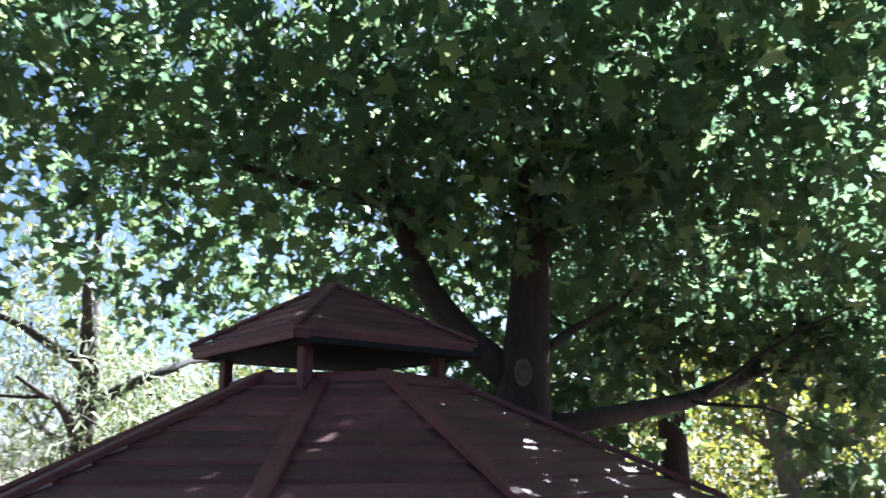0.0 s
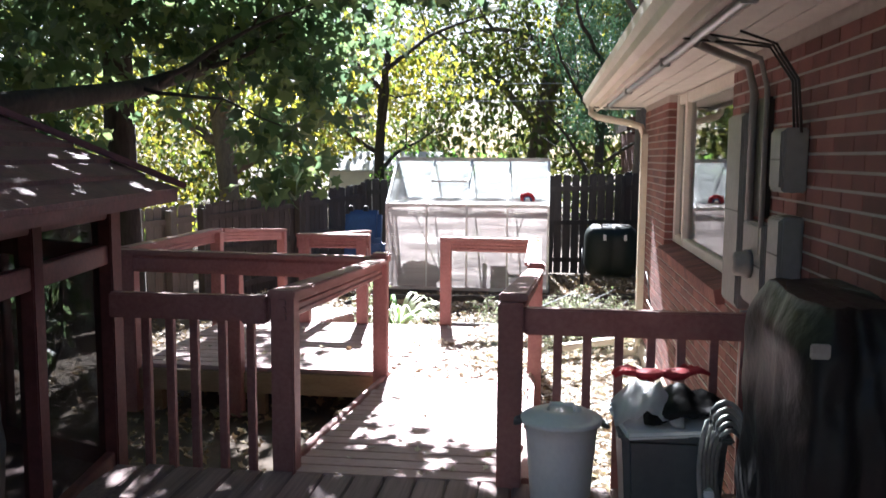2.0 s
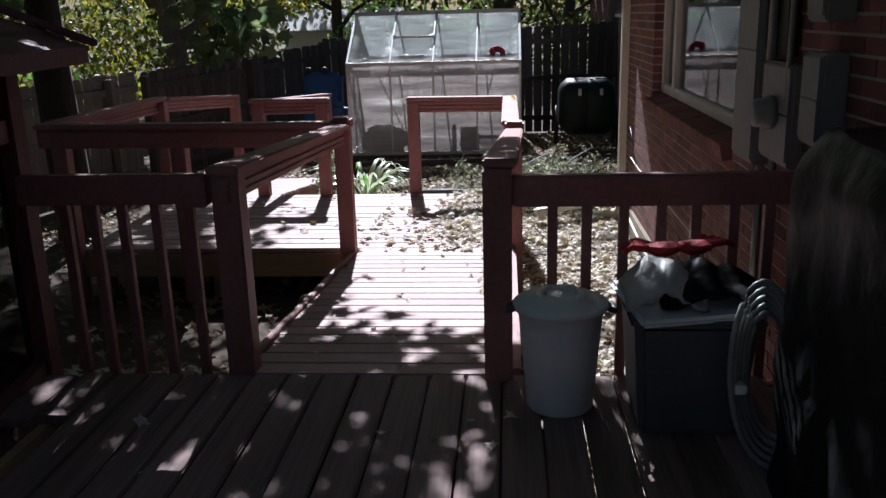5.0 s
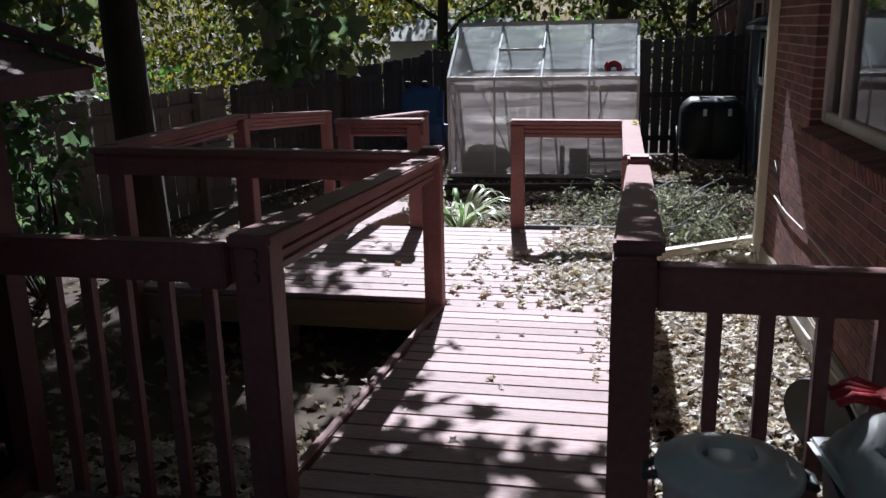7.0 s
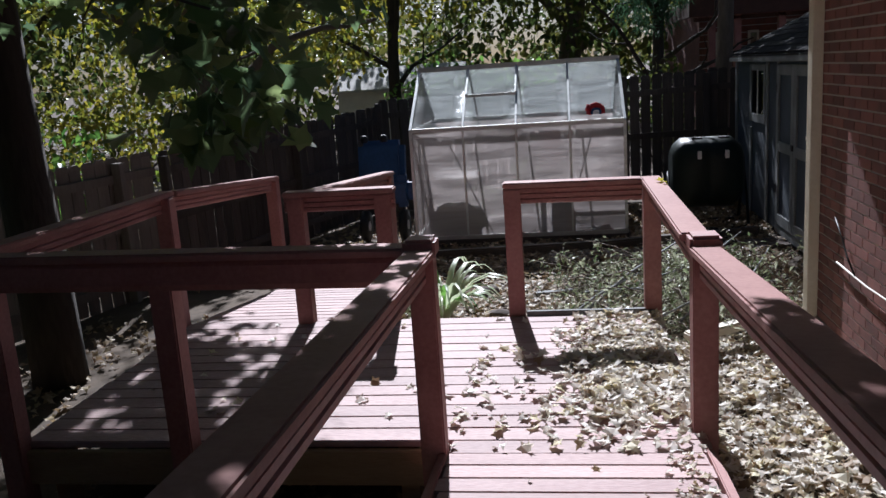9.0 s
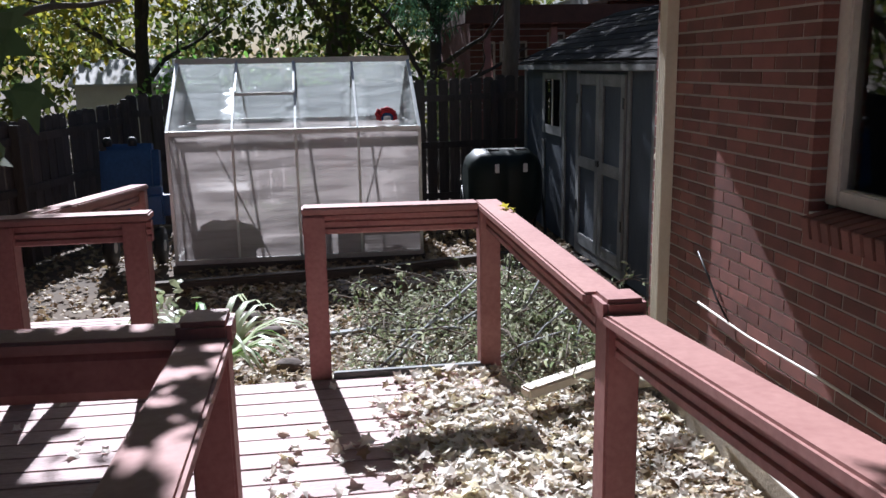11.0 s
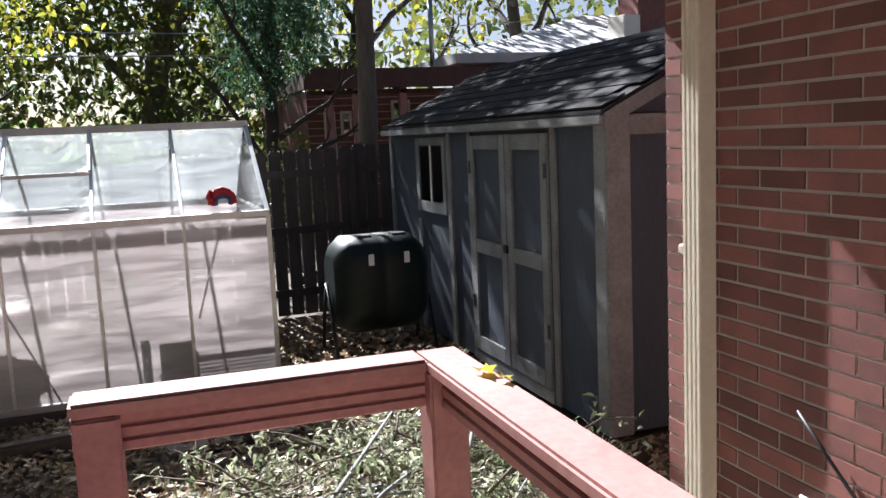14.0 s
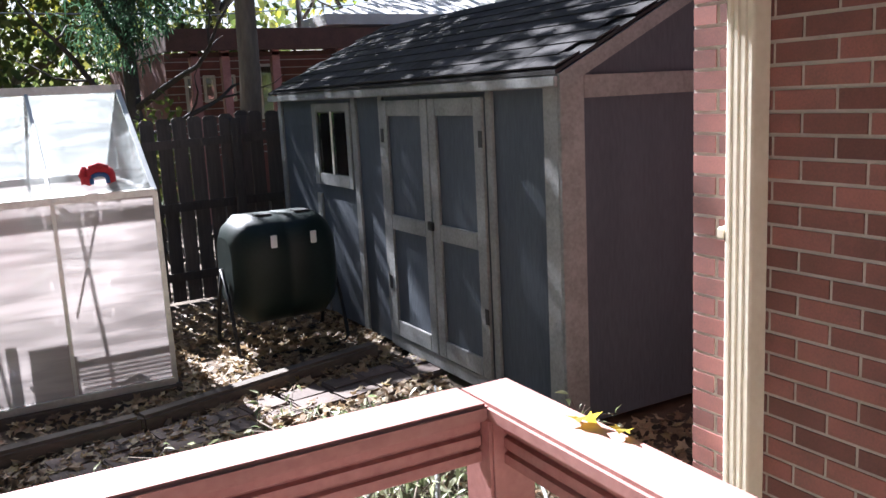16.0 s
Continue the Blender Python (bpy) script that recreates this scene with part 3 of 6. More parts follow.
def rail_run(parent, a, b, ribs=True, side=0.0, cap_w=0.13, deep=0.105):
    """Flat cap board with a ribbed board on edge under it. a, b: top of the cap."""
    a, b = Vector(a), Vector(b)
    part("cap_rail", bm_beam(a - Vector((0, 0, 0.019)), b - Vector((0, 0, 0.019)), cap_w, 0.038, 0.008), CAP, parent)
    d = (b - a).normalized()
    n = Vector((d.y, -d.x, 0)) * side
    c0, c1 = a + n - Vector((0, 0, 0.041 + deep / 2)), b + n - Vector((0, 0, 0.041 + deep / 2))
    out = [(0.012, -deep / 2)]
    for k in range(3 if ribs else 1):
        h = deep / (3 if ribs else 1)
        zb = -deep / 2 + k * h
        out += [(0.014, zb + h * 0.06), (0.023, zb + h * 0.2), (0.023, zb + h * 0.8), (0.014, zb + h * 0.94)]
    out += [(0.012, deep / 2), (-0.012, deep / 2)] + [(-x, z) for x, z in out[:0:-1]] + [(-0.012, -deep / 2)]
    bm = bm_prism(out, 0, (c1 - c0).length)
    yv = (c1 - c0).normalized()
    xv = yv.cross(Vector((0, 0, 1))).normalized()
    mt_ = Matrix((xv, yv, xv.cross(yv))).transposed().to_4x4()
    mt_.translation = c0
    bm.transform(mt_)
    part("under_rail", bm, RED, parent)


XR = -0.155
rr = thing("ramp_rail", "red-brown stained timber ramp rail with flat cap", "railing")
PRZ = 1.10
post(-0.21, 2.11, GZ - 0.05, PRZ, rr)
post(-0.125, 5.12, GZ - 0.05, 0.895, rr, True)
post(XR, 7.03, GZ - 0.05, 0.868, rr)
rail_run(rr, (-0.20, 2.09, PRZ + 0.038), (-0.13, 5.065, 0.862))
rail_run(rr, (XR, 5.18, 0.90), (XR, 7.09, 0.906))
post(-1.065, 7.03, GZ - 0.05, 0.87, rr)
rail_run(rr, (-1.125, 7.03, 0.915), (-0.214, 7.03, 0.9085))

rl = thing("ramp_rail", "red-brown stained timber ramp rail with shaded flat cap", "railing")
post(-1.27, 2.19, GZ - 0.05, 1.10, rl)
post(-1.33, 4.86, GZ - 0.05, 0.975, rl, True)
rail_run(rl, (-1.27, 2.12, 1.118), (-1.33, 4.80, 0.945))

mid = thing("landing_rail", "red-brown timber rail round the landing", "railing")
rail_run(mid, (-1.39, 4.86, 0.955), (-3.60, 4.95, 0.965), False, deep=0.14)
post(-3.45, 4.97, GZ, 0.925, mid)
post(-2.55, 4.95, GZ, 0.925, mid)
rail_run(mid, (-3.56, 5.06, 0.965), (-3.52, 7.05, 0.965))
post(-3.50, 6.98, GZ, 0.925, mid)
rail_run(mid, (-3.52, 7.10, 0.955), (-3.56, 9.45, 0.76))
post(-3.55, 9.38, GZ, 0.725, mid)
sr = thing("landing_rail", "short red-brown timber rail beside the lower ramp", "railing")
post(-2.54, 6.96, GZ, 0.89, sr)
post(-1.93, 6.96, GZ, 0.89, sr)
rail_run(sr, (-2.62, 6.96, 0.93), (-1.85, 6.96, 0.932))
rail_run(sr, (-2.50, 7.05, 0.915), (-2.38, 9.35, 0.765))
post(-2.38, 9.28, GZ, 0.73, sr)


def picket(label, x0, x1, y, z, xs):
    r = thing("picket_rail", label, "railing")
    part("top_rail", bm_box(x0, x1, y - 0.02, y + 0.02, z - 0.12, z, 0.008), RED, r)
    part("cap_rail", bm_box(x0, x1, y + 0.021, y + 0.06, z - 0.10, z - 0.004, 0.006), RED, r)
    for x in xs:
        part("baluster", bm_box(x - 0.019, x + 0.019, y + 0.0215, y + 0.0595, DZ - 0.16, z - 0.102, 0.004), RED, r)
    return r


picket("dark red-brown picket rail meeting the screened gazebo", -2.12, -1.33, 2.16, 1.085, (-1.96, -1.84, -1.72, -1.58, -1.44))
picket("dark red-brown picket rail meeting the brick house", -0.155, 0.95, 2.12, 1.07, (0.0, 0.13, 0.27, 0.41, 0.54, 0.68, 0.81))
part("corner_block", bm_box(-1.45, -1.335, 2.095, 2.136, 0.962, 1.095, 0.006), RED, rl)

# ---- gazebo ----
GC, GR, GE = (-3.46, 1.19), 2.01, 1.55
PH = radians(38.6)
gaz = thing("gazebo", "six-sided red-brown screened gazebo with shingled roof", "gazebo", (GC[0], GC[1], GZ))


def gp(k, r, z):
    a = PH - k * math.pi / 3
    return Vector((r * math.cos(a), r * math.sin(a), z - GZ))


def roof_side(k, r0, z0, r1, z1, rows, mat, name, parent):
    """One sloping side of overlapped shingle rows."""
    for i in range(rows):
        f0, f1 = i / rows, (i + 1) / rows
        ra, rb_ = r0 + (r1 - r0) * f0, r0 + (r1 - r0) * f1
        za, zb = z0 + (z1 - z0) * f0, z0 + (z1 - z0) * f1
        bm = bmesh.new()
        lo, hi = 0.004, 0.022
        q = [gp(k, ra, za + lo), gp(k + 1, ra, za + lo), gp(k + 1, rb_, zb + hi), gp(k, rb_, zb + hi)]
        q2 = [v - Vector((0, 0, 0.02)) for v in q]
        A, B = [bm.verts.new(v) for v in q], [bm.verts.new(v) for v in q2]
        bm.faces.new(A)
        bm.faces.new(B[::-1])
        for j in range(4):
            bm.faces.new((A[j], B[j], B[(j + 1) % 4], A[(j + 1) % 4]))
        bmesh.ops.recalc_face_normals(bm, faces=bm.faces[:])
        part(name, bm, mat, parent)


ZT, RT = 2.165, 0.62
roof = part("roof", bm_lathe([(GR * 0.97, GE - GZ - 0.03), (RT, ZT - GZ - 0.04)], 6), SHAKE, gaz)
roof.rotation_euler = (0, 0, PH)
for k in range(6):
    roof_side(k, RT - 0.05, ZT + 0.02, GR, GE, 9, SHAKE, "roof_plank", gaz)
    part("hip_board", bm_beam(gp(k, RT - 0.05, ZT + 0.05), gp(k, GR + 0.03, GE + 0.03), 0.065, 0.03, 0.006), REDD, gaz)
    part("eave_board", bm_beam(gp(k, GR - 0.02, GE - 0.02), gp(k + 1, GR - 0.02, GE - 0.02), 0.03, 0.05, 0.004), REDD, gaz)
    part("post", bm_beam(gp(k, 1.66, GZ), gp(k, 1.66, GE + 0.04), 0.10, 0.10, 0.006), REDD, gaz)
    m0, m1 = gp(k, 1.66, 0), gp(k + 1, 1.66, 0)
    for z, h in ((0.24, 0.10), (1.26, 0.09), (1.47, 0.08)):
        part("girt", bm_beam(m0 + Vector((0, 0, z)), m1 + Vector((0, 0, z)), 0.05, h, 0.005), REDD, gaz)
    mm = (m0 + m1) / 2
    part("screen", bm_beam(m0 * 0.985 + Vector((0, 0, 0.72)), m1 * 0.985 + Vector((0, 0, 0.72)), 0.004, 1.5), MESH, gaz, "dark insect screen")
    part("stud", bm_beam(mm + Vector((0, 0, GZ + 0.1)), mm + Vector((0, 0, GE - 0.05)), 0.08, 0.07, 0.005), REDD, gaz)
part("seam_board", bm_beam((gp(1, RT - 0.05, ZT + 0.035) + gp(2, RT - 0.05, ZT + 0.035)) / 2, (gp(1, GR, GE + 0.035) + gp(2, GR, GE + 0.035)) / 2, 0.09, 0.03, 0.006), REDD, gaz)


def cq(k, r, z):
    a = radians(-52) + k * math.pi / 2
    return Vector((r * math.cos(a) - 0.045, r * math.sin(a) - 0.055, z - GZ))


CT, CE, CR = 2.74, 2.385, 0.79
part("cupola_ring", bm_lathe([(0.66, ZT - GZ - 0.06), (0.66, ZT - GZ + 0.04)], 6), REDD, gaz).rotation_euler = (0, 0, PH)
for k in range(4):
    part("cupola_post", bm_beam(cq(k, 0.60, ZT - 0.06), cq(k, 0.60, CE), 0.06, 0.06, 0.005), REDD, gaz)
    for i in range(6):
        f0, f1 = i / 6, (i + 1) / 6
        bm = bmesh.new()
        q = [cq(k, 0.03 + CR * f0, CT + (CE - CT) * f0 + 0.004), cq(k + 1, 0.03 + CR * f0, CT + (CE - CT) * f0 + 0.004), cq(k + 1, 0.03 + CR * f1, CT + (CE - CT) * f1 + 0.02), cq(k, 0.03 + CR * f1, CT + (CE - CT) * f1 + 0.02)]
        A, B = [bm.verts.new(v) for v in q], [bm.verts.new(v - Vector((0, 0, 0.022))) for v in q]
        bm.faces.new(A)
        bm.faces.new(B[::-1])
        for j in range(4):
            bm.faces.new((A[j], B[j], B[(j + 1) % 4], A[(j + 1) % 4]))
        bmesh.ops.recalc_face_normals(bm, faces=bm.faces[:])
        part("cupola_plank", bm, SHAKE, gaz)
    part("cupola_eave", bm_beam(cq(k, CR, CE - 0.02), cq(k + 1, CR, CE - 0.02), 0.03, 0.045, 0.004), SHAKE, gaz)
    part("cupola_hip", bm_beam(cq(k, 0.0, CT + 0.025), cq(k, CR + 0.03, CE + 0.03), 0.06, 0.02, 0.004), SHAKE, gaz)
# Flat near-black sheet closing the cupola from below.
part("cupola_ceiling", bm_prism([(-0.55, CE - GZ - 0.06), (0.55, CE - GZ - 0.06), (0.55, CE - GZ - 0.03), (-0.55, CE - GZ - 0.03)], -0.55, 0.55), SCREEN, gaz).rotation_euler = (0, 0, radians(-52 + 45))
part("floor", bm_lathe([(1.70, 0.0), (1.70, 0.60)], 6), DECKY, gaz).rotation_euler = (0, 0, PH)
# chairs inside the gazebo: white arched tube backs
def patio_chair(at, turn):
    ch = thing("patio_chair", "patio chair with a pale bent tube frame and dark sling seat", "chair", group="gazebo chairs")
    for s in (-0.27, 0.27):
        part("leg", bm_tube([(s, -0.22, 0), (s, -0.24, 0.3), (s, -0.2, 0.58), (s, 0.15, 0.6), (s, 0.26, 0.58)], 0.013, 8), WHITE, ch)
        part("leg", bm_tube([(s, 0.32, 0), (s, 0.24, 0.35), (s, 0.26, 0.6)], 0.013, 8), WHITE, ch)
    arc = [(0.27 * math.cos(a), 0.26 + 0.1 * math.sin(a), 0.6 + 0.42 * math.sin(a)) for a in [i * math.pi / 12 for i in range(13)]]
    part("back_frame", bm_tube(arc, 0.014, 8), WHITE, ch)
    part("seat", bm_box(-0.25, 0.25, -0.22, 0.24, 0.37, 0.40, 0.012), SCREEN, ch)
    part("backrest", bm_box(-0.24, 0.24, 0.25, 0.275, 0.42, 0.92, 0.01), SCREEN, ch)
    ch.matrix_basis = Matrix.Translation(at) @ Matrix.Rotation(turn, 4, "Z")
    return ch


c1 = patio_chair((-2.72, 1.75, GZ + 0.602), 2.2)
copy_thing(c1, Matrix.Translation((-3.75, 1.9, GZ + 0.602)) @ Matrix.Rotation(0.4, 4, "Z"))

# ---- greenhouse ----
G0, G1, GY0, GY1 = -2.5, 0.0, 11.4, 13.42
GB, GEV, GRZ = -0.31, 0.99, 1.68
GYM = (GY0 + GY1) / 2
gh = thing("greenhouse", "small aluminium greenhouse with clouded twin-wall panels", "greenhouse")


def bar(a, b, w=0.03, parent=gh, mat=ALU, name="frame_bar"):
    return part(name, bm_beam(a, b, w, w, 0.003), mat, parent)


pw = (G1 - G0) / 4
for k in range(5):
    x = G0 + k * pw
    wd = 0.034 if k in (0, 4) else 0.024
    for y, s in ((GY0, -1), (GY1, 1)):
        bar((x, y, GB), (x, y, GEV), wd)
        bar((x, y, GEV), (x, GYM, GRZ), wd)
for y in (GY0, GY1):
    for z, w in ((GB, 0.05), (GEV, 0.045)):
        bar((G0, y, z), (G1, y, z), w)
bar((G0 - 0.02, GYM, GRZ + 0.01), (G1 + 0.02, GYM, GRZ + 0.01), 0.06, name="ridge")
for x in (G0, G1):
    bar((x, GY0, GB), (x, GY1, GB), 0.045)
    bar((x, GY0, GEV), (x, GY1, GEV), 0.026)
    for y in (GY0 + 0.67, GY0 + 1.35):
        bar((x, y, GB), (x, y, GEV + 0.69 * (1 - abs(y - GYM) / (GYM - GY0))), 0.024)
for k in range(4):
    x0, x1 = G0 + k * pw + 0.012, G0 + (k + 1) * pw - 0.012
    part("wall_panel", bm_box(x0, x1, GY0 - 0.003, GY0 + 0.003, GB + 0.02, GEV - 0.02), SHEET_W, gh)
    part("wall_panel", bm_box(x0, x1, GY1 - 0.003, GY1 + 0.003, GB + 0.02, GEV - 0.02), SHEET_W, gh)
    for s in (0, 1):
        ya, yb = (GY0, GYM) if s == 0 else (GY1, GYM)
        bm = bmesh.new()
        n = 8
        rows = []
        for i in range(n + 1):
            f = i / n
            sag = -0.012 * math.sin(f * math.pi)
            rows.append([bm.verts.new((x0 + (x1 - x0) * j / 4, ya + (yb - ya) * f, GEV + 0.01 + (GRZ - GEV - 0.01) * f + sag * math.sin(math.pi * j / 4))) for j in range(5)])
        for a, b in zip(rows, rows[1:]):
            for j in range(4):
                bm.faces.new((a[j], a[j + 1], b[j + 1], b[j])).smooth = True
        r = bmesh.ops.solidify(bm, geom=bm.faces[:], thickness=0.006)
        part("roof_panel", bm, SHEET_R, gh)
vz = lambda y: GEV + (GRZ - GEV) * (y - GY0) / (GYM - GY0)
bar((G0 + pw, GY0 + 0.50, vz(GY0 + 0.50) + 0.015), (G0 + 2 * pw, GY0 + 0.50, vz(GY0 + 0.50) + 0.015), 0.03, name="vent_bar")
bar((G0 + pw + 0.01, GY0 + 0.52, vz(GY0 + 0.52) + 0.02), (G0 + pw + 0.01, GYM - 0.02, GRZ + 0.005), 0.022, name="vent_bar")
bar((G0 + 2 * pw - 0.01, GY0 + 0.52, vz(GY0 + 0.52) + 0.02), (G0 + 2 * pw - 0.01, GYM - 0.02, GRZ + 0.005), 0.022, name="vent_bar")
for x in (G0, G1):
    for i in range(3):
        y0, y1 = GY0 + i * 0.673 + 0.015, GY0 + (i + 1) * 0.673 - 0.015
        h = lambda y: GEV + 0.69 * (1 - abs(y - GYM) / (GYM - GY0))
        bm = bmesh.new()
        ys = [y0, (y0 + y1) / 2, y1]
        lo = [bm.verts.new((x, y, GB + 0.02)) for y in ys]
        up = [bm.verts.new((x, y, h(y) - 0.02)) for y in ys]
        for j in range(2):
            bm.faces.new((lo[j], lo[j + 1], up[j + 1], up[j]))
        bmesh.ops.solidify(bm, geom=bm.faces[:], thickness=0.006)
        part("gable_panel", bm, SHEET_W, gh)
for xa, za, xb, zb in ((G0 + 0.46, 0.82, G0 + 0.93, GB + 0.04), (G0 + 2.14, 0.93, G0 + 1.93, 0.25)):
    bar((xa, GY0 + 0.03, za), (xb, GY0 + 0.03, zb), 0.013, name="brace")

for nm, a, b in (("base_timber", (G0 - 0.04, GY0, GB - 0.08), (G1 + 0.04, GY0, GB - 0.08)), ("base_timber", (G1, GY0 + 0.05, GB - 0.08), (G1, GY1, GB - 0.08)), ("base_timber", (G0, GY0 + 0.05, GB - 0.08), (G0, GY1, GB - 0.08)), ("base_timber", (G0, GY1 + 0.08, GB - 0.08), (G1, GY1 + 0.08, GB - 0.08))):
    part(nm, bm_beam(a, b, 0.09, 0.115, 0.008), TIMBER, gh, "dark weathered base timber")


def shelf_unit(x0, x1, y0, y1, zs):
    s = thing("wire_shelf", "pale wire plant shelves inside the greenhouse", "shelf")
    for z in zs:
        bm = bmesh.new()
        n = int((y1 - y0) / 0.035)
        for i in range(n + 1):
            y = y0 + (y1 - y0) * i / n
            bm_box(x0, x1, y - 0.006, y + 0.006, z, z + 0.01, bm=bm)
        bm_box(x0, x1, y0 - 0.012, y0, z - 0.03, z + 0.012, bm=bm)
        part("wire_shelf_deck", bm, WHITE, s)
    for x in (x0, x1):
        for y in (y0, y1):
            part("upright", bm_box(x - 0.012, x + 0.012, y - 0.012, y + 0.012, GZ, zs[-1] + 0.05), WHITE, s)
    return s


shelf_unit(-0.72, -0.08, 12.25, 12.75, (-0.12, 0.10, 0.36, 0.62))
shelf_unit(-2.42, -1.9, 12.7, 13.2, (0.05, 0.45))
solid("inner_post", bm_box(-1.12, -1.06, 12.3, 12.36, GZ, 0.85, 0.005), DARK, "dark post inside the greenhouse", "post")


def lumpy(name, c, r, mat, label, category, seed=0, squash=(1, 1, 1), amp=0.25, freq=3.0, open_back=False):
    bm = bmesh.new()
    bmesh.ops.create_icosphere(bm, subdivisions=4 if open_back else 3, radius=1.0)
    if open_back:
        bmesh.ops.delete(bm, geom=[f for f in bm.faces if f.calc_center_median().y > 0.15], context="FACES")
    for v in bm.verts:
        n = noise.noise(v.co * freq + Vector((seed * 7.3, 0, 0)))
        v.co = Vector((v.co.x * squash[0], v.co.y * squash[1], v.co.z * squash[2])) * r * (1 + amp * n) + Vector(c)
    for f in bm.faces:
        f.smooth = True
    return solid(name, bm, mat, label, category)


# Backs cut away: sun through the cloth stands in for a bright reflection.
lumpy("white_sack", (-2.08, 12.1, 0.47), 0.27, SACK, "thin white sack on a stand inside the greenhouse, back cut away to glow with sun", "sack", 1, (1.25, 0.6, 0.62), open_back=True)
solid("stool", join(bm_box(-2.35, -1.8, 11.95, 12.3, 0.28, 0.315, 0.005), bm_box(-2.12, -2.04, 12.1, 12.18, GZ, 0.28)), WHITE, "low pale stand inside the greenhouse", "stand")
lumpy("white_sack", (-0.42, 12.5, 0.50), 0.17, SACK, "small thin white sack on the greenhouse shelf, back cut away to glow with sun", "sack", 2, (1.2, 0.8, 0.75), open_back=True)
lumpy("blue_bucket", (-0.95, 11.75, GZ + 0.14), 0.13, BLUEP, "small blue bag on the greenhouse floor", "bag", 3, (1, 1, 1), 0.12)
rl2 = np.random.default_rng(11)
sp = np.vstack([cloud(rl2, (-1.55, 12.2, -0.05), (0.42, 0.2, 0.3), 420, 0.11), cloud(rl2, (-1.0, 12.4, 0.15), (0.4, 0.35, 0.45), 400, 0.1), cloud(rl2, (-2.2, 12.45, -0.1), (0.2, 0.2, 0.25), 160, 0.09)])
gp_ = new("greenhouse_plants", leaf_mesh("greenhouse_plants", BRIGHT, sp, OVAL, rl2))
tagged(gp_, "green plants growing inside the greenhouse", "plant", kind="stuff")
solid("hanging_cloth", bm_box(-1.0, -0.75, 12.35, 12.37, 0.1, 0.85, 0.004), REDP, "reddish cloth hanging inside the greenhouse", "cloth")

glove = thing("red_grip", "red and blue padded work glove lying on the greenhouse roof edge", "glove")
yk = GY0 + 0.10
ZG = vz(yk) + 0.01
def arch(w, h, r, y, n=12):
    return bm_tube([(-0.32 + w * math.cos(q), y, ZG + h * max(0.0, math.sin(q)) ** 0.4) for q in [i * math.pi / n for i in range(n + 1)]], r, 10)


bm = arch(0.078, 0.088, 0.034, yk)
for v in bm.verts:
    v.co += 0.012 * noise.noise_vector(v.co * 28)
    v.co.y = yk + (v.co.y - yk) * 1.5
part("glove_body", bm, REDP, glove)
part("cuff", arch(0.050, 0.060, 0.014, yk - 0.045), BLUEP, glove, "dark blue cuff")
part("finger", bm_tube([(-0.40, yk - 0.01, ZG + 0.02), (-0.42, yk - 0.02, ZG + 0.06), (-0.405, yk - 0.02, ZG + 0.115)], [0.02, 0.024, 0.015], 8), REDP, glove)
part("finger", bm_tube([(-0.38, yk - 0.03, ZG + 0.105), (-0.32, yk - 0.04, ZG + 0.12), (-0.26, yk - 0.03, ZG + 0.10)], [0.014, 0.02, 0.014], 8), REDP, glove)

# ---- shed ----
SX, SY0, SY1, SE = 1.68, 9.20, 13.68, 1.61
SXB, SXM, SRZ = 4.1, 2.90, 2.20
SB = -0.36
shed = thing("shed", "grey-blue panelled garden shed with weathered pale trim", "shed")
part("wall", bm_box(SX, SX + 0.05, SY0 + 0.02, SY1, SB, SE), SIDING, shed)
part("wall", bm_prism([(SX + 0.05, SB), (SXB, SB), (SXB, SE), (SXM, SRZ - 0.06), (SX + 0.05, SE)], SY0 + 0.02, SY0 + 0.07), SIDING, shed)
part("wall", bm_prism([(SX + 0.05, SB), (SXB, SB), (SXB, SE), (SXM, SRZ - 0.06), (SX + 0.05, SE)], SY1 - 0.05, SY1), SIDING, shed)
part("wall", bm_box(SXB - 0.05, SXB, SY0 + 0.07, SY1 - 0.05, SB, SE), SIDING, shed)
T = 0.022
DY0, DY1, DYM = 9.91, 11.33, 10.60
for y0, y1, z0, z1 in ((SY0, SY0 + 0.13, SB, SE), (SY1 - 0.1, SY1, SB, SE), (DY1, DY1 + 0.07, SB, SE - 0.08), (DY0 - 0.07, DY0, SB, SE - 0.08), (11.82, 11.91, SB, SE - 0.08), (11.95, 12.03, 0.80, 1.50), (12.68, 12.78, 0.80, 1.50), (12.68, 12.78, SB, 0.72)):
    part("trim_board", bm_box(SX - T, SX - 0.001, y0, y1, z0, z1, 0.004), TRIM, shed)
part("trim_board", bm_box(SX - T - 0.003, SX - 0.001, SY0 + 0.13, SY1 - 0.1, SE - 0.08, SE + 0.01, 0.004), TRIM, shed)
for z0, z1 in ((0.80, 0.90), (1.43, 1.50)):
    part("trim_board", bm_box(SX - T + 0.002, SX - 0.001, 12.03, 12.68, z0, z1, 0.004), TRIM, shed)
part("gable_trim", bm_box(SX - 0.02, SX + 0.14, SY0 - 0.022, SY0 + 0.018, SB, SE, 0.004), TRIM, shed)
part("gable_trim", bm_box(SX + 0.14, SXB, SY0 - 0.018, SY0 + 0.018, SE - 0.14, SE - 0.02, 0.004), TRIM, shed)
wn1 = part("window", bm_box(SX - 0.012, SX - 0.002, 12.035, 12.675, 0.90, 1.43), DARK, shed, "small dark two-pane shed window")
part("window_bar", bm_box(SX - 0.02, SX - 0.0125, 12.34, 12.37, 0.90, 1.43), WHITE, wn1)
for y0, y1 in ((12.045, 12.335), (12.375, 12.665)):
    part("pane", bm_box(SX - 0.0155, SX - 0.0125, y0, y1, 0.91, 1.42), GLASS, wn1)
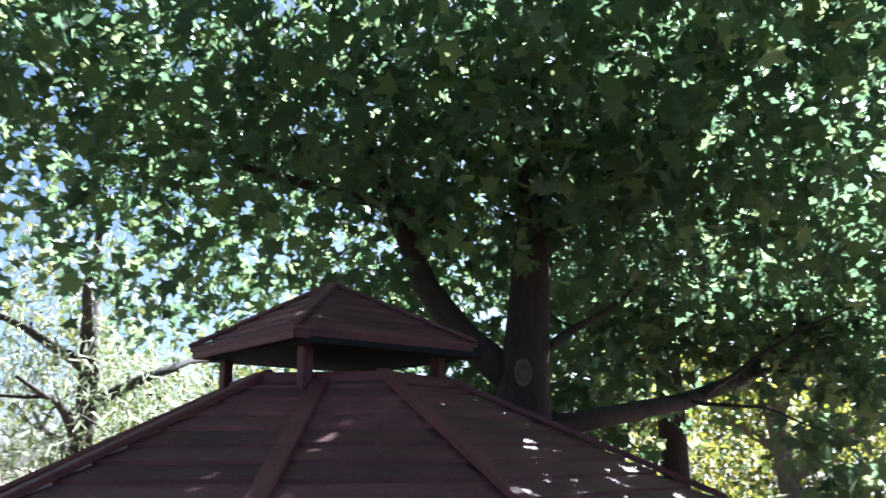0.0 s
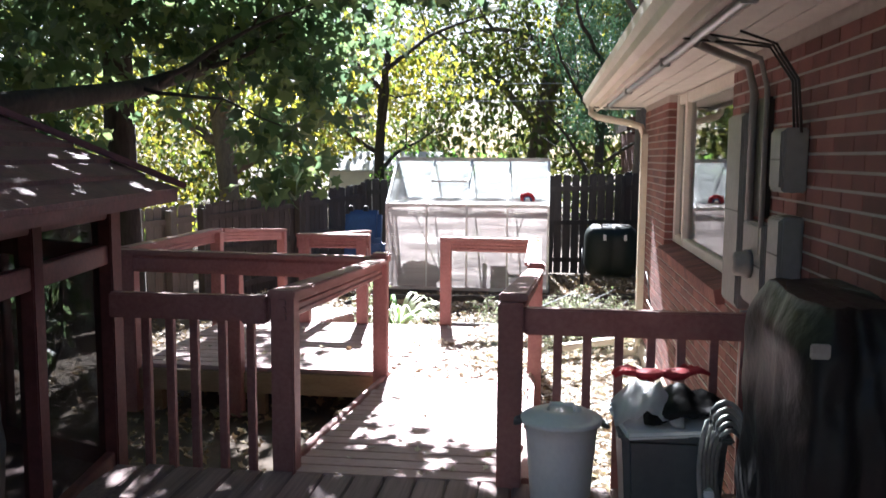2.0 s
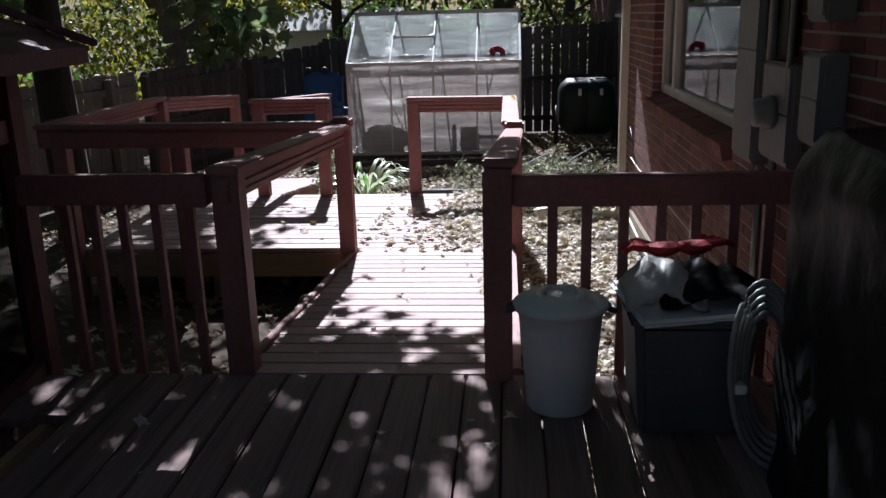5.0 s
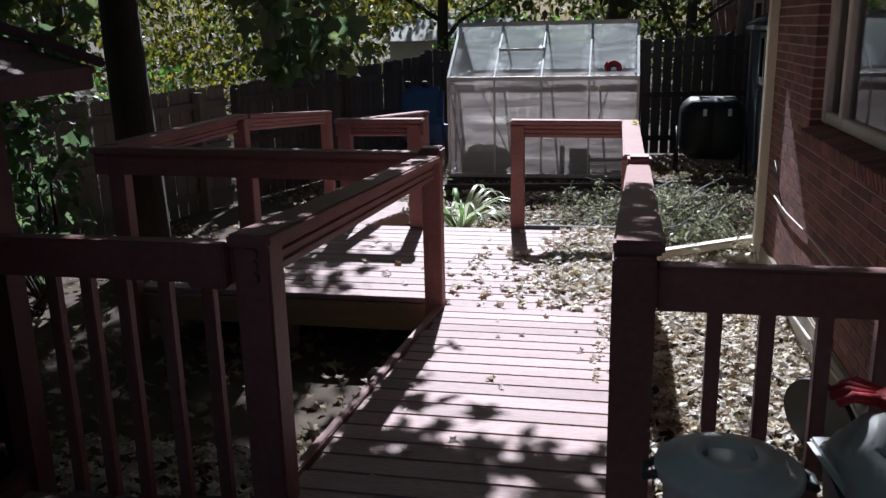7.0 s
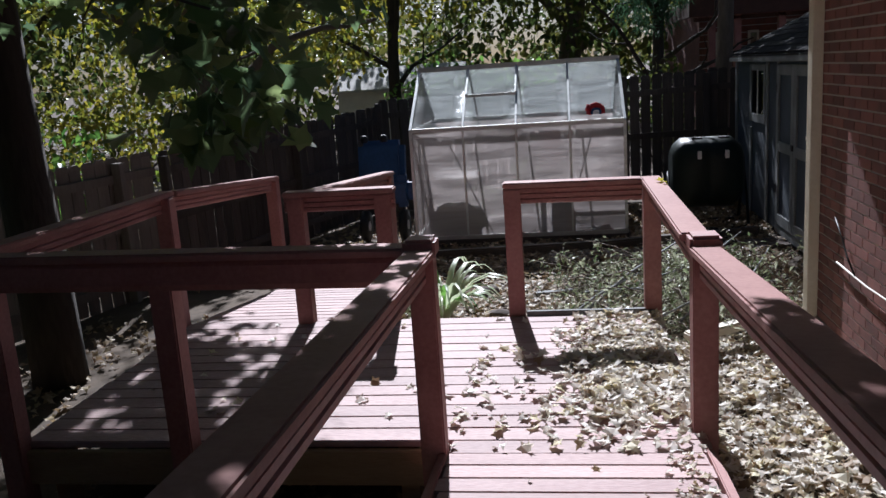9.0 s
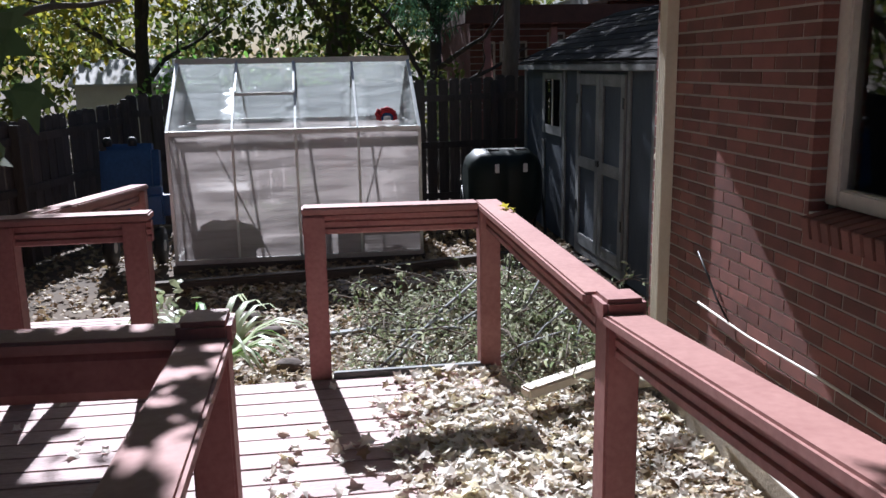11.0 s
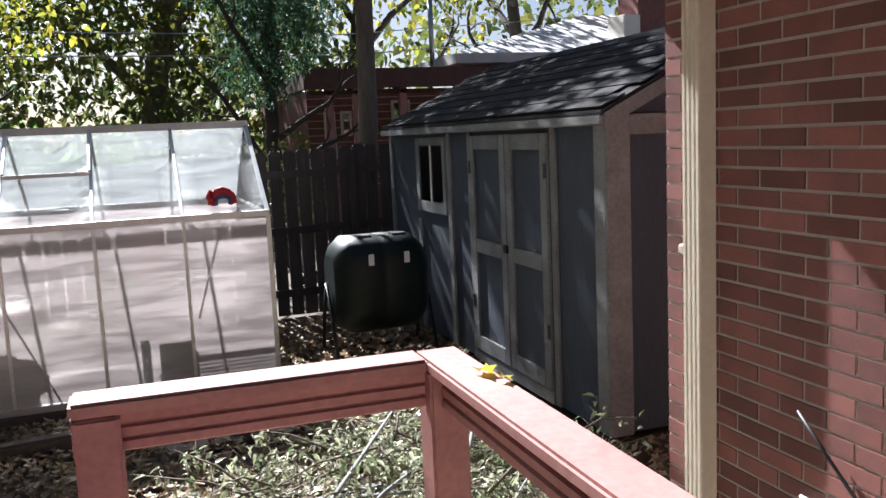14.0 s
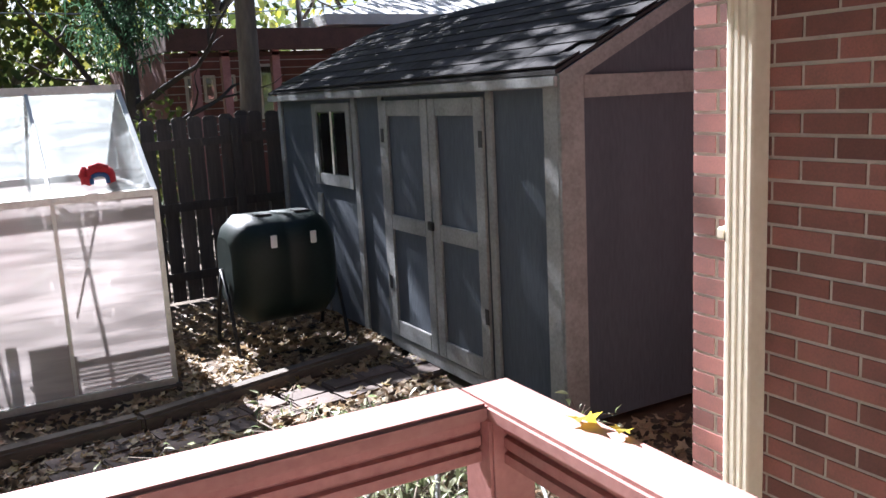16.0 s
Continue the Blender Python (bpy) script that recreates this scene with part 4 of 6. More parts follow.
for y0, y1 in ((DY0 + 0.01, DYM - 0.006), (DYM + 0.006, DY1 - 0.01)):
    d = part("door", bm_box(SX - 0.02, SX - 0.002, y0, y1, SB + 0.1, SE - 0.11), SIDING, shed, "grey-blue shed door with pale trim")
    for a, b, z0, z1 in ((y0, y0 + 0.10, SB + 0.1, SE - 0.11), (y1 - 0.10, y1, SB + 0.1, SE - 0.11), (y0 + 0.1, y1 - 0.1, SB + 0.1, SB + 0.22), (y0 + 0.1, y1 - 0.1, SE - 0.22, SE - 0.11), (y0 + 0.1, y1 - 0.1, 0.56, 0.67)):
        part("door_trim", bm_box(SX - 0.042, SX - 0.021, a, b, z0, z1, 0.004), TRIM, d)
    for z in (0.1, 1.2):
        yy = y0 + 0.02 if y0 < DYM - 0.3 else y1 - 0.02
        part("hinge", bm_box(SX - 0.047, SX - 0.0425, yy - 0.02, yy + 0.02, z, z + 0.1), DARK, d)
lt = part("latch", bm_box(SX - 0.06, SX - 0.043, DYM - 0.03, DYM + 0.04, 0.62, 0.68, 0.004), DARK, shed, "dark metal door latch")
part("threshold", bm_box(SX - 0.035, SX - 0.001, DY0, DY1, SB, SB + 0.095, 0.004), TRIM, shed)
slope = (SRZ - SE) / (SXM - SX)
for s in (0, 1):
    x0, x1 = (SX - 0.075, SXM) if s == 0 else (SXB + 0.075, SXM)
    z0 = SE + 0.045 - 0.075 * slope
    out = [(x0, z0 - 0.02), (x1, SRZ + 0.025), (x1, SRZ + 0.045), (x0, z0)]
    part("roof_deck", bm_prism(out, SY0 - 0.06, SY1 + 0.1), ASPHALT, shed)
part("eave_trim", bm_box(SX - 0.085, SX - 0.06, SY0 - 0.06, SY1 + 0.1, SE - 0.075, SE - 0.02, 0.004), TRIM, shed)
part("rake_trim", bm_prism([(SX - 0.06, SE - 0.10), (SXM, SRZ - 0.06), (SXM, SRZ + 0.02), (SX - 0.06, SE - 0.01)], SY0 - 0.075, SY0 - 0.058), TRIM, shed)
sh = mesh_of("shed_shingle", bm_box(-0.09, 0.09, -0.145, 0.145, 0, 0.009), ASPHALT)
ang = math.atan(slope)
nr = 9
for i in range(nr):
    x = SX + 0.01 + i * 0.135
    for j in range(16):
        y = SY0 + 0.09 + j * 0.298 + (0.15 if i % 2 else 0)
        if y < SY1 + 0.05:
            piece("shingle", sh, shed, (x, y, SE + 0.05 + (x - SX) * slope + 0.004), (0, -ang + 0.045, rg.normal(0, 0.006)))

# ---- composter, blue barrow ----
cp = thing("compost_tumbler", "dark green plastic compost tumbler on a black tube stand", "composter", (1.0, 12.05, GZ))
bm = bmesh.new()
n8 = 10
prof = [(0.36 * math.copysign(abs(math.cos(a)) ** 0.58, math.cos(a)), 0.70 + 0.44 * math.copysign(abs(math.sin(a)) ** 0.58, math.sin(a))) for a in [i * math.tau / 24 for i in range(24)]]
xs8 = [(-0.44, 0.60), (-0.40, 0.80), (-0.30, 1.0), (-0.03, 1.0), (-0.026, 0.996), (0.026, 0.996), (0.03, 1.0), (0.30, 1.0), (0.40, 0.80), (0.44, 0.60)]
rings = [[bm.verts.new((x, y * s, 0.72 + (z - 0.72) * s)) for y, z in prof] for x, s in xs8]
for a, b in zip(rings, rings[1:]):
    for i in range(24):
        bm.faces.new((a[i], b[i], b[(i + 1) % 24], a[(i + 1) % 24])).smooth = True
bm.faces.new(rings[0])
bm.faces.new(rings[-1][::-1])
part("drum", bm, BLACKP, cp)
cp.scale = (0.95, 0.95, 0.95)
for x in (-0.13, 0.20):
    part("latch", bm_box(x - 0.025, x + 0.025, -0.375, -0.36, 0.90, 1.0, 0.004), PALEP, cp, "pale plastic latch")
    part("handle_recess", bm_box(x - 0.07, x + 0.07, -0.16, -0.04, 1.125, 1.148, 0.008), DARK, cp)
for s in (-0.47, 0.47):
    part("stand_leg", bm_tube([(s, 0, 0.72), (s, -0.18, 0.4), (s, -0.30, 0.06), (s * 0.86, -0.33, 0.016), (0, -0.33, 0.016)], 0.017, 8), DARK, cp)
    part("stand_leg", bm_tube([(s, 0, 0.72), (s, 0.18, 0.4), (s, 0.30, 0.06), (s * 0.86, 0.33, 0.016), (0, 0.33, 0.016)], 0.017, 8), DARK, cp)
bl = thing("blue_barrow", "blue plastic garden cart leaning by the fence", "cart", (-3.0, 11.9, GZ))
bm = bm_box(-0.3, 0.3, -0.08, 0.16, 0.45, 1.27, 0.07)
bmesh.ops.rotate(bm, verts=bm.verts[:], cent=(0, 0, 0.45), matrix=Matrix.Rotation(-0.18, 3, "X"))
part("tray", bm, BLUEP, bl)
for x in (-0.2, 0.05):
    part("grip", bm_lathe([(0.045, 1.24), (0.05, 1.3), (0.03, 1.33)], 12, (x, 0.08, 0)), DARK, bl)
for s in (-0.22, 0.28):
    w = part("wheel", bm_lathe([(0.06, -0.04), (0.19, -0.045), (0.20, 0), (0.19, 0.045), (0.06, 0.04)], 20), DARK, bl)
    w.matrix_basis = Matrix.Translation((s, -0.1, 0.2)) @ Matrix.Rotation(radians(90), 4, "Y")
    h = part("hub", bm_lathe([(0.06, -0.05), (0.06, 0.05)], 14), PALEP, w)
part("frame", bm_tube([(-0.25, 0.1, 0.02), (-0.25, 0.0, 0.45), (0.25, 0.0, 0.45), (0.25, 0.1, 0.02)], 0.016, 8), DARK, bl)
part("dark_bag", bm_box(0.12, 0.42, -0.15, 0.1, 0.42, 0.82, 0.09), BLUEP, bl)

# ---- fence ----
def fence_run(name, a, b, za, zb, mat, label, gap=0.006, width=0.14, foot=GZ):
    f = thing(name, label, "fence")
    a, b = Vector((*a, 0)), Vector((*b, 0))
    d = b - a
    n = int(d.length / (width + gap))
    turn = math.atan2(d.y, d.x)
    me = mesh_of("fence_board", bm_box(-width / 2, width / 2, -0.009, 0.009, 0, 1.0, 0.003), mat)
    top = mesh_of("fence_ear", bm_prism([(-width / 2, 0), (width / 2, 0), (width / 2, 0.02), (width / 2 - 0.03, 0.05), (-width / 2 + 0.03, 0.05), (-width / 2, 0.02)], -0.0092, 0.0092), mat)
    for i in range(n):
        p = a + d * ((i + 0.5) / n)
        z = za + (zb - za) * (i + 0.5) / n + rg.normal(0, 0.006)
        lean = rg.normal(0, 0.006)
        piece("board", me, f, (p.x, p.y, foot), (0, lean, turn), (rg.uniform(0.93, 1.0), 1, z - foot - 0.05))
        piece("board_top", top, f, (p.x + lean * (z - foot), p.y, z - 0.05), (0, lean, turn))
    for i in range(int(d.length / 2.4) + 1):
        p = a + d * min(1, i * 2.4 / d.length) + Vector((-d.y, d.x, 0)).normalized() * -0.06
        part("fence_post", bm_box(p.x - 0.045, p.x + 0.045, p.y - 0.045, p.y + 0.045, foot, za + (zb - za) * i * 2.4 / d.length - 0.05, 0.005), mat, f)
    for zf in (0.14, 0.52, 0.86):
        o = Vector((-d.y, d.x, 0)).normalized() * -0.03
        part("fence_rail", bm_beam((a + o) + Vector((0, 0, foot + (za - foot) * zf)), (b + o) + Vector((0, 0, foot + (zb - foot) * zf)), 0.036, 0.085, 0.004), mat, f)
    return f


fence_run("fence", (-3.45, 14.2), (2.9, 14.2), 1.30, 1.50, FENCE, "tall dark weathered wooden board fence", 0.012)
fence_run("fence", (-4.85, 9.7), (-3.5, 14.15), 1.05, 1.21, FENCE, "weathered wooden board fence with dog-eared tops", 0.010)
fence_run("fence", (-6.6, 4.6), (-4.9, 9.62), 0.95, 1.06, FENCE_PALE, "paler weathered wooden board fence", 0.004)
# Unseen fence, added to darken the gap between house and shed.
fence_run("fence", (4.5, 7.5), (4.5, 14.15), 1.4, 1.5, FENCE, "dark wooden board fence added unseen to keep light out of the side yard", 0.004)
fence_run("fence", (-9.0, -4.5), (-6.65, 4.5), 0.95, 0.95, FENCE_PALE, "paler weathered wooden fence beyond the gazebo", 0.004)

# ---- electrical boxes on the house wall ----
def wall_box(name, label, y0, y1, z0, z1, depth, mat):
    t = thing(name, label, "box")
    part("case", bm_box(WALL - depth, WALL - 0.002, y0, y1, z0, z1, 0.008), mat, t)
    part("cover", bm_box(WALL - depth - 0.008, WALL - depth + 0.001, y0 + 0.012, y1 - 0.012, z0 + 0.02, z1 - 0.012, 0.004), mat, t)
    part("seam", bm_box(WALL - depth - 0.0105, WALL - depth - 0.0078, y0 + 0.02, y1 - 0.02, z0 + (z1 - z0) * 0.5, z0 + (z1 - z0) * 0.5 + 0.006), DARK, t)
    return t


wall_box("breaker_panel", "tall pale grey electric service panel on the brick", 2.76, 3.10, 0.98, 1.96, 0.07, GREYBOX)
mt = wall_box("meter_box", "grey electric meter box with round glass meter", 2.32, 2.70, 1.04, 1.44, 0.06, GREYBOX)
m1 = part("meter", bm_lathe([(0.085, 0), (0.085, 0.04), (0.075, 0.05), (0.07, 0.11), (0.04, 0.13)], 20), GREYBOX, mt, "round glass-fronted meter")
m1.matrix_basis = Matrix.Translation((WALL - 0.068, 2.52, 1.24)) @ Matrix.Rotation(radians(-90), 4, "Y") @ Matrix.Diagonal((0.8, 0.8, 0.65, 1))
wall_box("cable_box", "small pale grey cable box on the brick wall", 1.92, 2.10, 1.60, 1.86, 0.10, GREYBOX)
wall_box("phone_box", "pale grey telephone box on the brick wall", 1.93, 2.13, 1.18, 1.50, 0.09, GREYBOX)
wall_box("panel_backing", "dark backing board behind conduits on brick", 2.46, 2.78, 1.46, 2.02, 0.04, DARK)
for i, (y, z0, r) in enumerate(((2.62, 1.44, 0.026), (2.38, 1.3, 0.016))):
    solid("conduit", bm_tube([(WALL - 0.06, y, z0), (WALL - 0.06, y, 2.05), (WALL - 0.10, y - 0.02, 2.18), (WALL - 0.28, y - 0.1, 2.235), (0.58, y - 0.3, 2.245)], r * 0.75, 10), GREYBOX, "grey metal conduit bending under the soffit", "conduit")
solid("conduit", bm_tube([(0.55, -3, 2.245), (0.555, 3.0, 2.245), (0.55, 7.55, 2.245)], 0.02, 8), PIPE, "long grey conduit along the soffit edge", "conduit")
for y in (1.2, 3.1, 5.1, 7.0):
    solid("conduit_clamp", bm_box(0.525, 0.58, y - 0.015, y + 0.015, 2.22, 2.266, 0.004), PIPE, "metal clamp holding a soffit conduit", "clamp")
for i in range(3):
    solid("wire", bm_tube([(0.5 + 0.1 * i, 2.2 - 0.1 * i, 2.25), (WALL - 0.12, 2.12 - 0.05 * i, 2.2), (WALL - 0.05, 2.02 - 0.04 * i, 2.05), (WALL - 0.04, 2.0 - 0.05 * i, 1.84)], 0.006, 6), DARK, "black wire drooping from the soffit", "wire")
solid("wire", bm_tube([(0.42, 7.4, 2.255), (0.7, 7.5, 2.25), (0.95, 7.575, 2.255)], 0.008, 6), DARK, "black wire under the soffit end", "wire")
solid("wall_bar", bm_tube([(WALL - 0.04, 2.72, 0.98), (WALL - 0.04, 2.72, 0.3)], 0.02, 8), PIPE, "grey conduit down the brick wall", "conduit")
solid("wall_bar", bm_tube([(WALL - 0.04, 2.56, 1.04), (WALL - 0.04, 2.56, 0.3)], 0.014, 8), PIPE, "thin grey conduit down the brick wall", "conduit")

# ---- bin, tote, covered grill, hose ----
bn = thing("bin", "pale grey lidded plastic bin on the deck", "bin", (0.015, 1.85, DZ))
part("body", bm_lathe([(0.135, 0.0), (0.142, 0.01), (0.172, 0.33), (0.178, 0.38), (0.186, 0.385), (0.186, 0.40), (0.176, 0.402)], 32), PALEP, bn)
part("lid", bm_lathe([(0.196, 0.392), (0.199, 0.400), (0.199, 0.412), (0.19, 0.418), (0.158, 0.418), (0.152, 0.432), (0.118, 0.432), (0.112, 0.446), (0.075, 0.446), (0.07, 0.438), (0.02, 0.438)], 32), PALEP, bn)
part("lid_handle", bm_tube([(-0.066, 0, 0.438), (-0.055, 0, 0.468), (0.055, 0, 0.468), (0.066, 0, 0.438)], 0.01, 8), PALEP, bn)
for s in (-1, 1):
    part("side_handle", bm_tube([(s * 0.185, -0.04, 0.40), (s * 0.222, -0.03, 0.385), (s * 0.222, 0.03, 0.385), (s * 0.185, 0.04, 0.40)], 0.012, 8), GREYP, bn)

bn.scale = (0.85, 0.85, 0.97)
tt = thing("storage_tote", "grey plastic storage tote with loose lid and dark bags", "tote", (0.44, 1.78, DZ))
bm = bm_box(-0.20, 0.20, -0.20, 0.20, 0, 0.42, 0.03)
for v in bm.verts:
    k = 0.86 + 0.14 * v.co.z / 0.42
    v.co.x, v.co.y = v.co.x * k, v.co.y * k
part("tub", bm, GREYP, tt)
part("rim", bm_box(-0.215, 0.215, -0.215, 0.215, 0.40, 0.425, 0.01), GREYP, tt)
lid = part("lid", bm_box(-0.21, 0.17, -0.20, 0.20, 0.43, 0.455, 0.012), PALEP, tt, "pale loose lid")
lid.rotation_euler = (0.05, -0.03, 0.15)


def rag(name, c, sx, sy, sz, mat, label, category, seed):
    bm = bmesh.new()
    n = 14
    vs = [[None] * n for _ in range(n)]
    for i in range(n):
        for j in range(n):
            u, w = i / (n - 1) * 2 - 1, j / (n - 1) * 2 - 1
            h = max(0.0, 1 - (u * u + w * w) * 0.62) * (0.75 + 0.5 * noise.noise(Vector((u * 1.8, w * 1.8, seed)))) + 0.12 * noise.noise(Vector((u * 6, w * 6, seed)))
            vs[i][j] = bm.verts.new((c[0] + u * sx * (1 + 0.2 * noise.noise(Vector((u, w, seed + 3)))), c[1] + w * sy, c[2] + max(0.003, h) * sz))
    for i in range(n - 1):
        for j in range(n - 1):
            bm.faces.new((vs[i][j], vs[i + 1][j], vs[i + 1][j + 1], vs[i][j + 1])).smooth = True
    bmesh.ops.solidify(bm, geom=bm.faces[:], thickness=0.006)
    return solid(name, bm, mat, label, category)


rag("dark_bag", (0.50, 1.76, DZ + 0.46), 0.17, 0.18, 0.13, COVER, "crumpled black plastic bag on the tote", "bag", 2.2)
rag("pale_bag", (0.34, 1.74, DZ + 0.455), 0.13, 0.16, 0.17, PALEP, "crumpled pale plastic bag on the tote", "bag", 5.1)
gl = thing("work_gloves", "red rubber work gloves lying on the bags", "gloves")
for s, c in ((0, (0.36, 1.83)), (1, (0.47, 1.85))):
    z = DZ + 0.60
    bm = bmesh.new()
    bmesh.ops.create_icosphere(bm, subdivisions=2, radius=1)
    for v in bm.verts:
        v.co = Vector((c[0] + v.co.x * 0.065, c[1] + v.co.y * 0.05, z + v.co.z * 0.025 * (1 + 0.4 * noise.noise(v.co * 2))))
    for f in range(4):
        a = 2.4 + f * 0.35 if s == 0 else 0.2 + f * 0.3
        bm_tube([(c[0] + 0.04 * math.cos(a), c[1] + 0.04 * math.sin(a), z), (c[0] + 0.11 * math.cos(a), c[1] + 0.09 * math.sin(a), z + 0.012), (c[0] + 0.145 * math.cos(a), c[1] + 0.12 * math.sin(a), z - 0.005)], [0.014, 0.013, 0.008], 7, bm)
    part("glove", bm, REDP, gl)

# grill under a black cover
gr = thing("covered_grill", "barbecue grill under a creased black vinyl cover", "grill", (0.775, 1.0, DZ))
bm = bmesh.new()
ring_n, lev = 96, 36
rings = []
for i in range(lev + 1):
    f = i / lev
    z = 1.08 * f
    top = 1 - max(0, f - 0.9) / 0.1 * 0.3
    row = []
    for k in range(ring_n):
        a = k * math.tau / ring_n
        sq = (abs(math.cos(a)) ** 6 + abs(math.sin(a)) ** 6) ** (-1 / 6)
        fold = 1 + 0.03 * (1 - f * 0.6) * math.sin(a * 13 + 6 * noise.noise(Vector((a, f * 3, 0)))) + 0.09 * abs(noise.noise(Vector((math.cos(a) * 5 + f * 3, math.sin(a) * 5, f * 7)))) + 0.12 * noise.noise(Vector((math.cos(a) * 2.6, math.sin(a) * 2, f * 4)))
        row.append(bm.verts.new((0.165 * sq * math.cos(a) * fold * top, 0.40 * sq * math.sin(a) * fold * top, z + 0.02 * noise.noise(Vector((a * 2, f, 5))) * (i > 0))))
    rings.append(row)
for a, b in zip(rings, rings[1:]):
    for k in range(ring_n):
        bm.faces.new((a[k], a[(k + 1) % ring_n], b[(k + 1) % ring_n], b[k])).smooth = True
bm.faces.new(rings[-1])
bm.faces.new(rings[0][::-1])
part("cover", bm, COVER, gr)
part("label_patch", bm_box(-0.175, -0.125, -0.435, -0.425, 0.97, 1.01, 0.004), PIPE, gr, "small pale printed patch")
hz = thing("garden_hose", "coiled grey garden hose beside the tote", "hose", (0.60, 1.43, DZ))
for k in range(5):
    hw, hh_ = 0.105 - 0.008 * k, 0.30 - 0.022 * k
    part("coil", bm_tube([(hw * math.cos(a) + 0.012 * k - 0.03 * math.sin(a), 0.028 * k - 0.05 + 0.02 * math.sin(2 * a), 0.322 - 0.012 * k + hh_ * math.sin(a)) for a in [i * math.tau / 28 for i in range(29)]], 0.0095, 8), HOSE, hz)
part("nozzle", bm_box(-0.09, -0.05, -0.05, 0.0, 0.26, 0.29, 0.006), PALEP, hz)

# round dark lid and stones by the foundation
solid("round_lid", bm_tube([(0.72, 3.98, -0.19), (0.745, 4.0, -0.185)], 0.20, 28), DARK, "dark round lid leaning by the foundation", "lid")
solid("pale_board", bm_box(0.6, 0.78, 3.6, 3.95, GZ, GZ + 0.04, 0.006), PAVER, "pinkish paver lying by the foundation", "paver")

# ---- garden ground things ----
ed = thing("garden_edging", "dark weathered landscape timbers edging the bed", "edging")
for a, b in (((-2.6, 10.55), (-0.35, 10.8)), ((-0.35, 10.8), (1.45, 11.28))):
    part("timber", bm_beam((*a, GZ + 0.05), (*b, GZ + 0.055), 0.12, 0.11, 0.02), TIMBER, ed)
st = mesh_of("paver_stone", bm_box(-0.14, 0.14, -0.1, 0.1, 0, 0.05, 0.012), PAVER)
path = thing("paver_path", "reddish paver stones set in the soil", "path", kind="structure")
for i in range(9):
    for j in range(2):
        piece("paver", st, path, (-0.75 + i * 0.29 + rg.normal(0, 0.01), 10.28 + j * 0.22 + i * 0.05, GZ - 0.012 + rg.normal(0, 0.004)), (0, 0, 0.17 + rg.normal(0, 0.05)))
solid("thin_board", bm_beam((-1.0, 8.9, GZ + 0.03), (0.2, 9.15, GZ + 0.03), 0.07, 0.035, 0.006), TRIM, "grey board lying on the soil", "board")
solid("scrap_board", bm_beam((-2.35, 3.05, GZ + 0.02), (-1.5, 3.15, GZ + 0.02), 0.1, 0.03, 0.005), TIMBER, "weathered board lying in leaves beside the ramp", "board")
for i, (x, y, s) in enumerate(((-1.45, 9.0, 0.11), (-1.3, 8.3, 0.08), (-1.65, 9.5, 0.09), (1.25, 8.5, 0.06))):
    lumpy("stone", (x, y, GZ + s * 0.3), s, PAVER, "rounded garden stone on the soil", "stone", i, (1.2, 1, 0.55), 0.3, 1.5)


def scatter_leaves(name, label, boxes, rng, mat=LITTER, size=0.065):
    sp = []
    for x0, x1, y0, y1, z, n in boxes:
        xx, yy = rng.uniform(x0, x1, n), rng.uniform(y0, y1, n)
        sp.append(np.column_stack([xx, yy, z + np.abs(rng.normal(0, 0.012, n)) + 0.006, rng.uniform(0.6, 1.4, n) * size]))
    ob = new(name, leaf_mesh(name, mat, np.vstack(sp), LOBED, rng, flat=1, curl=0.5))
    return tagged(ob, label, "leaves", kind="stuff")


rn = np.random.default_rng(21)
scatter_leaves("fallen_leaves", "pale dry fallen leaves covering the soil", [
    (-0.05, 0.93, 2.2, 8.2, GZ + 0.012, 4300), (-0.9, 1.6, 7.0, 8.7, GZ + 0.01, 1700), (-2.2, 0.4, 7.6, 9.4, GZ + 0.01, 700), (-3.3, -1.35, 2.3, 3.6, GZ + 0.01, 1500)], rn)
scatter_leaves("brown_leaves", "brown leaves on the soil, coloured darker for shade", [
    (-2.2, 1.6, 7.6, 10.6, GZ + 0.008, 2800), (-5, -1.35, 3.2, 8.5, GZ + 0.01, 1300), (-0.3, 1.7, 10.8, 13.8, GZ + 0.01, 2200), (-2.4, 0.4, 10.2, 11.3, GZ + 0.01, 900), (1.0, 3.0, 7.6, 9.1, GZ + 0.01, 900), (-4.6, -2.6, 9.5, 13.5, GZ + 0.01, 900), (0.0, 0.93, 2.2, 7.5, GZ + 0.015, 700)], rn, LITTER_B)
sp = []
for n, cx, cy, sx, sy in ((1000, -0.38, 6.2, 0.19, 0.42), (400, -0.42, 5.45, 0.18, 0.28), (110, -0.85, 5.6, 0.3, 0.5)):
    sp.append(np.column_stack([np.clip(rn.normal(cx, sx, n), -1.25, -0.17), np.clip(rn.normal(cy, sy, n), 4.9, 6.9), 0.006 + np.abs(rn.normal(0, 0.012, n)), rn.uniform(0.5, 1.35, n) * 0.064]))
n = 60
sp.append(np.column_stack([rn.uniform(-3.3, -0.3, n), rn.uniform(5.05, 6.9, n), np.full(n, 0.008), rn.uniform(0.5, 1.3, n) * 0.06]))
tagged(new("landing_leaves", leaf_mesh("landing_leaves", LITTER, np.vstack(sp), LOBED, rn, flat=1, curl=0.5)), "dry leaves heaped on the landing planks", "leaves", kind="stuff")
n = 22
yy = np.concatenate([rn.uniform(2.2, 4.8, n), rn.normal(4.3, 0.35, 90).clip(2.3, 4.8)])
xx = np.concatenate([rn.uniform(-1.2, -0.25, n), rn.uniform(-0.34, -0.19, 90)])
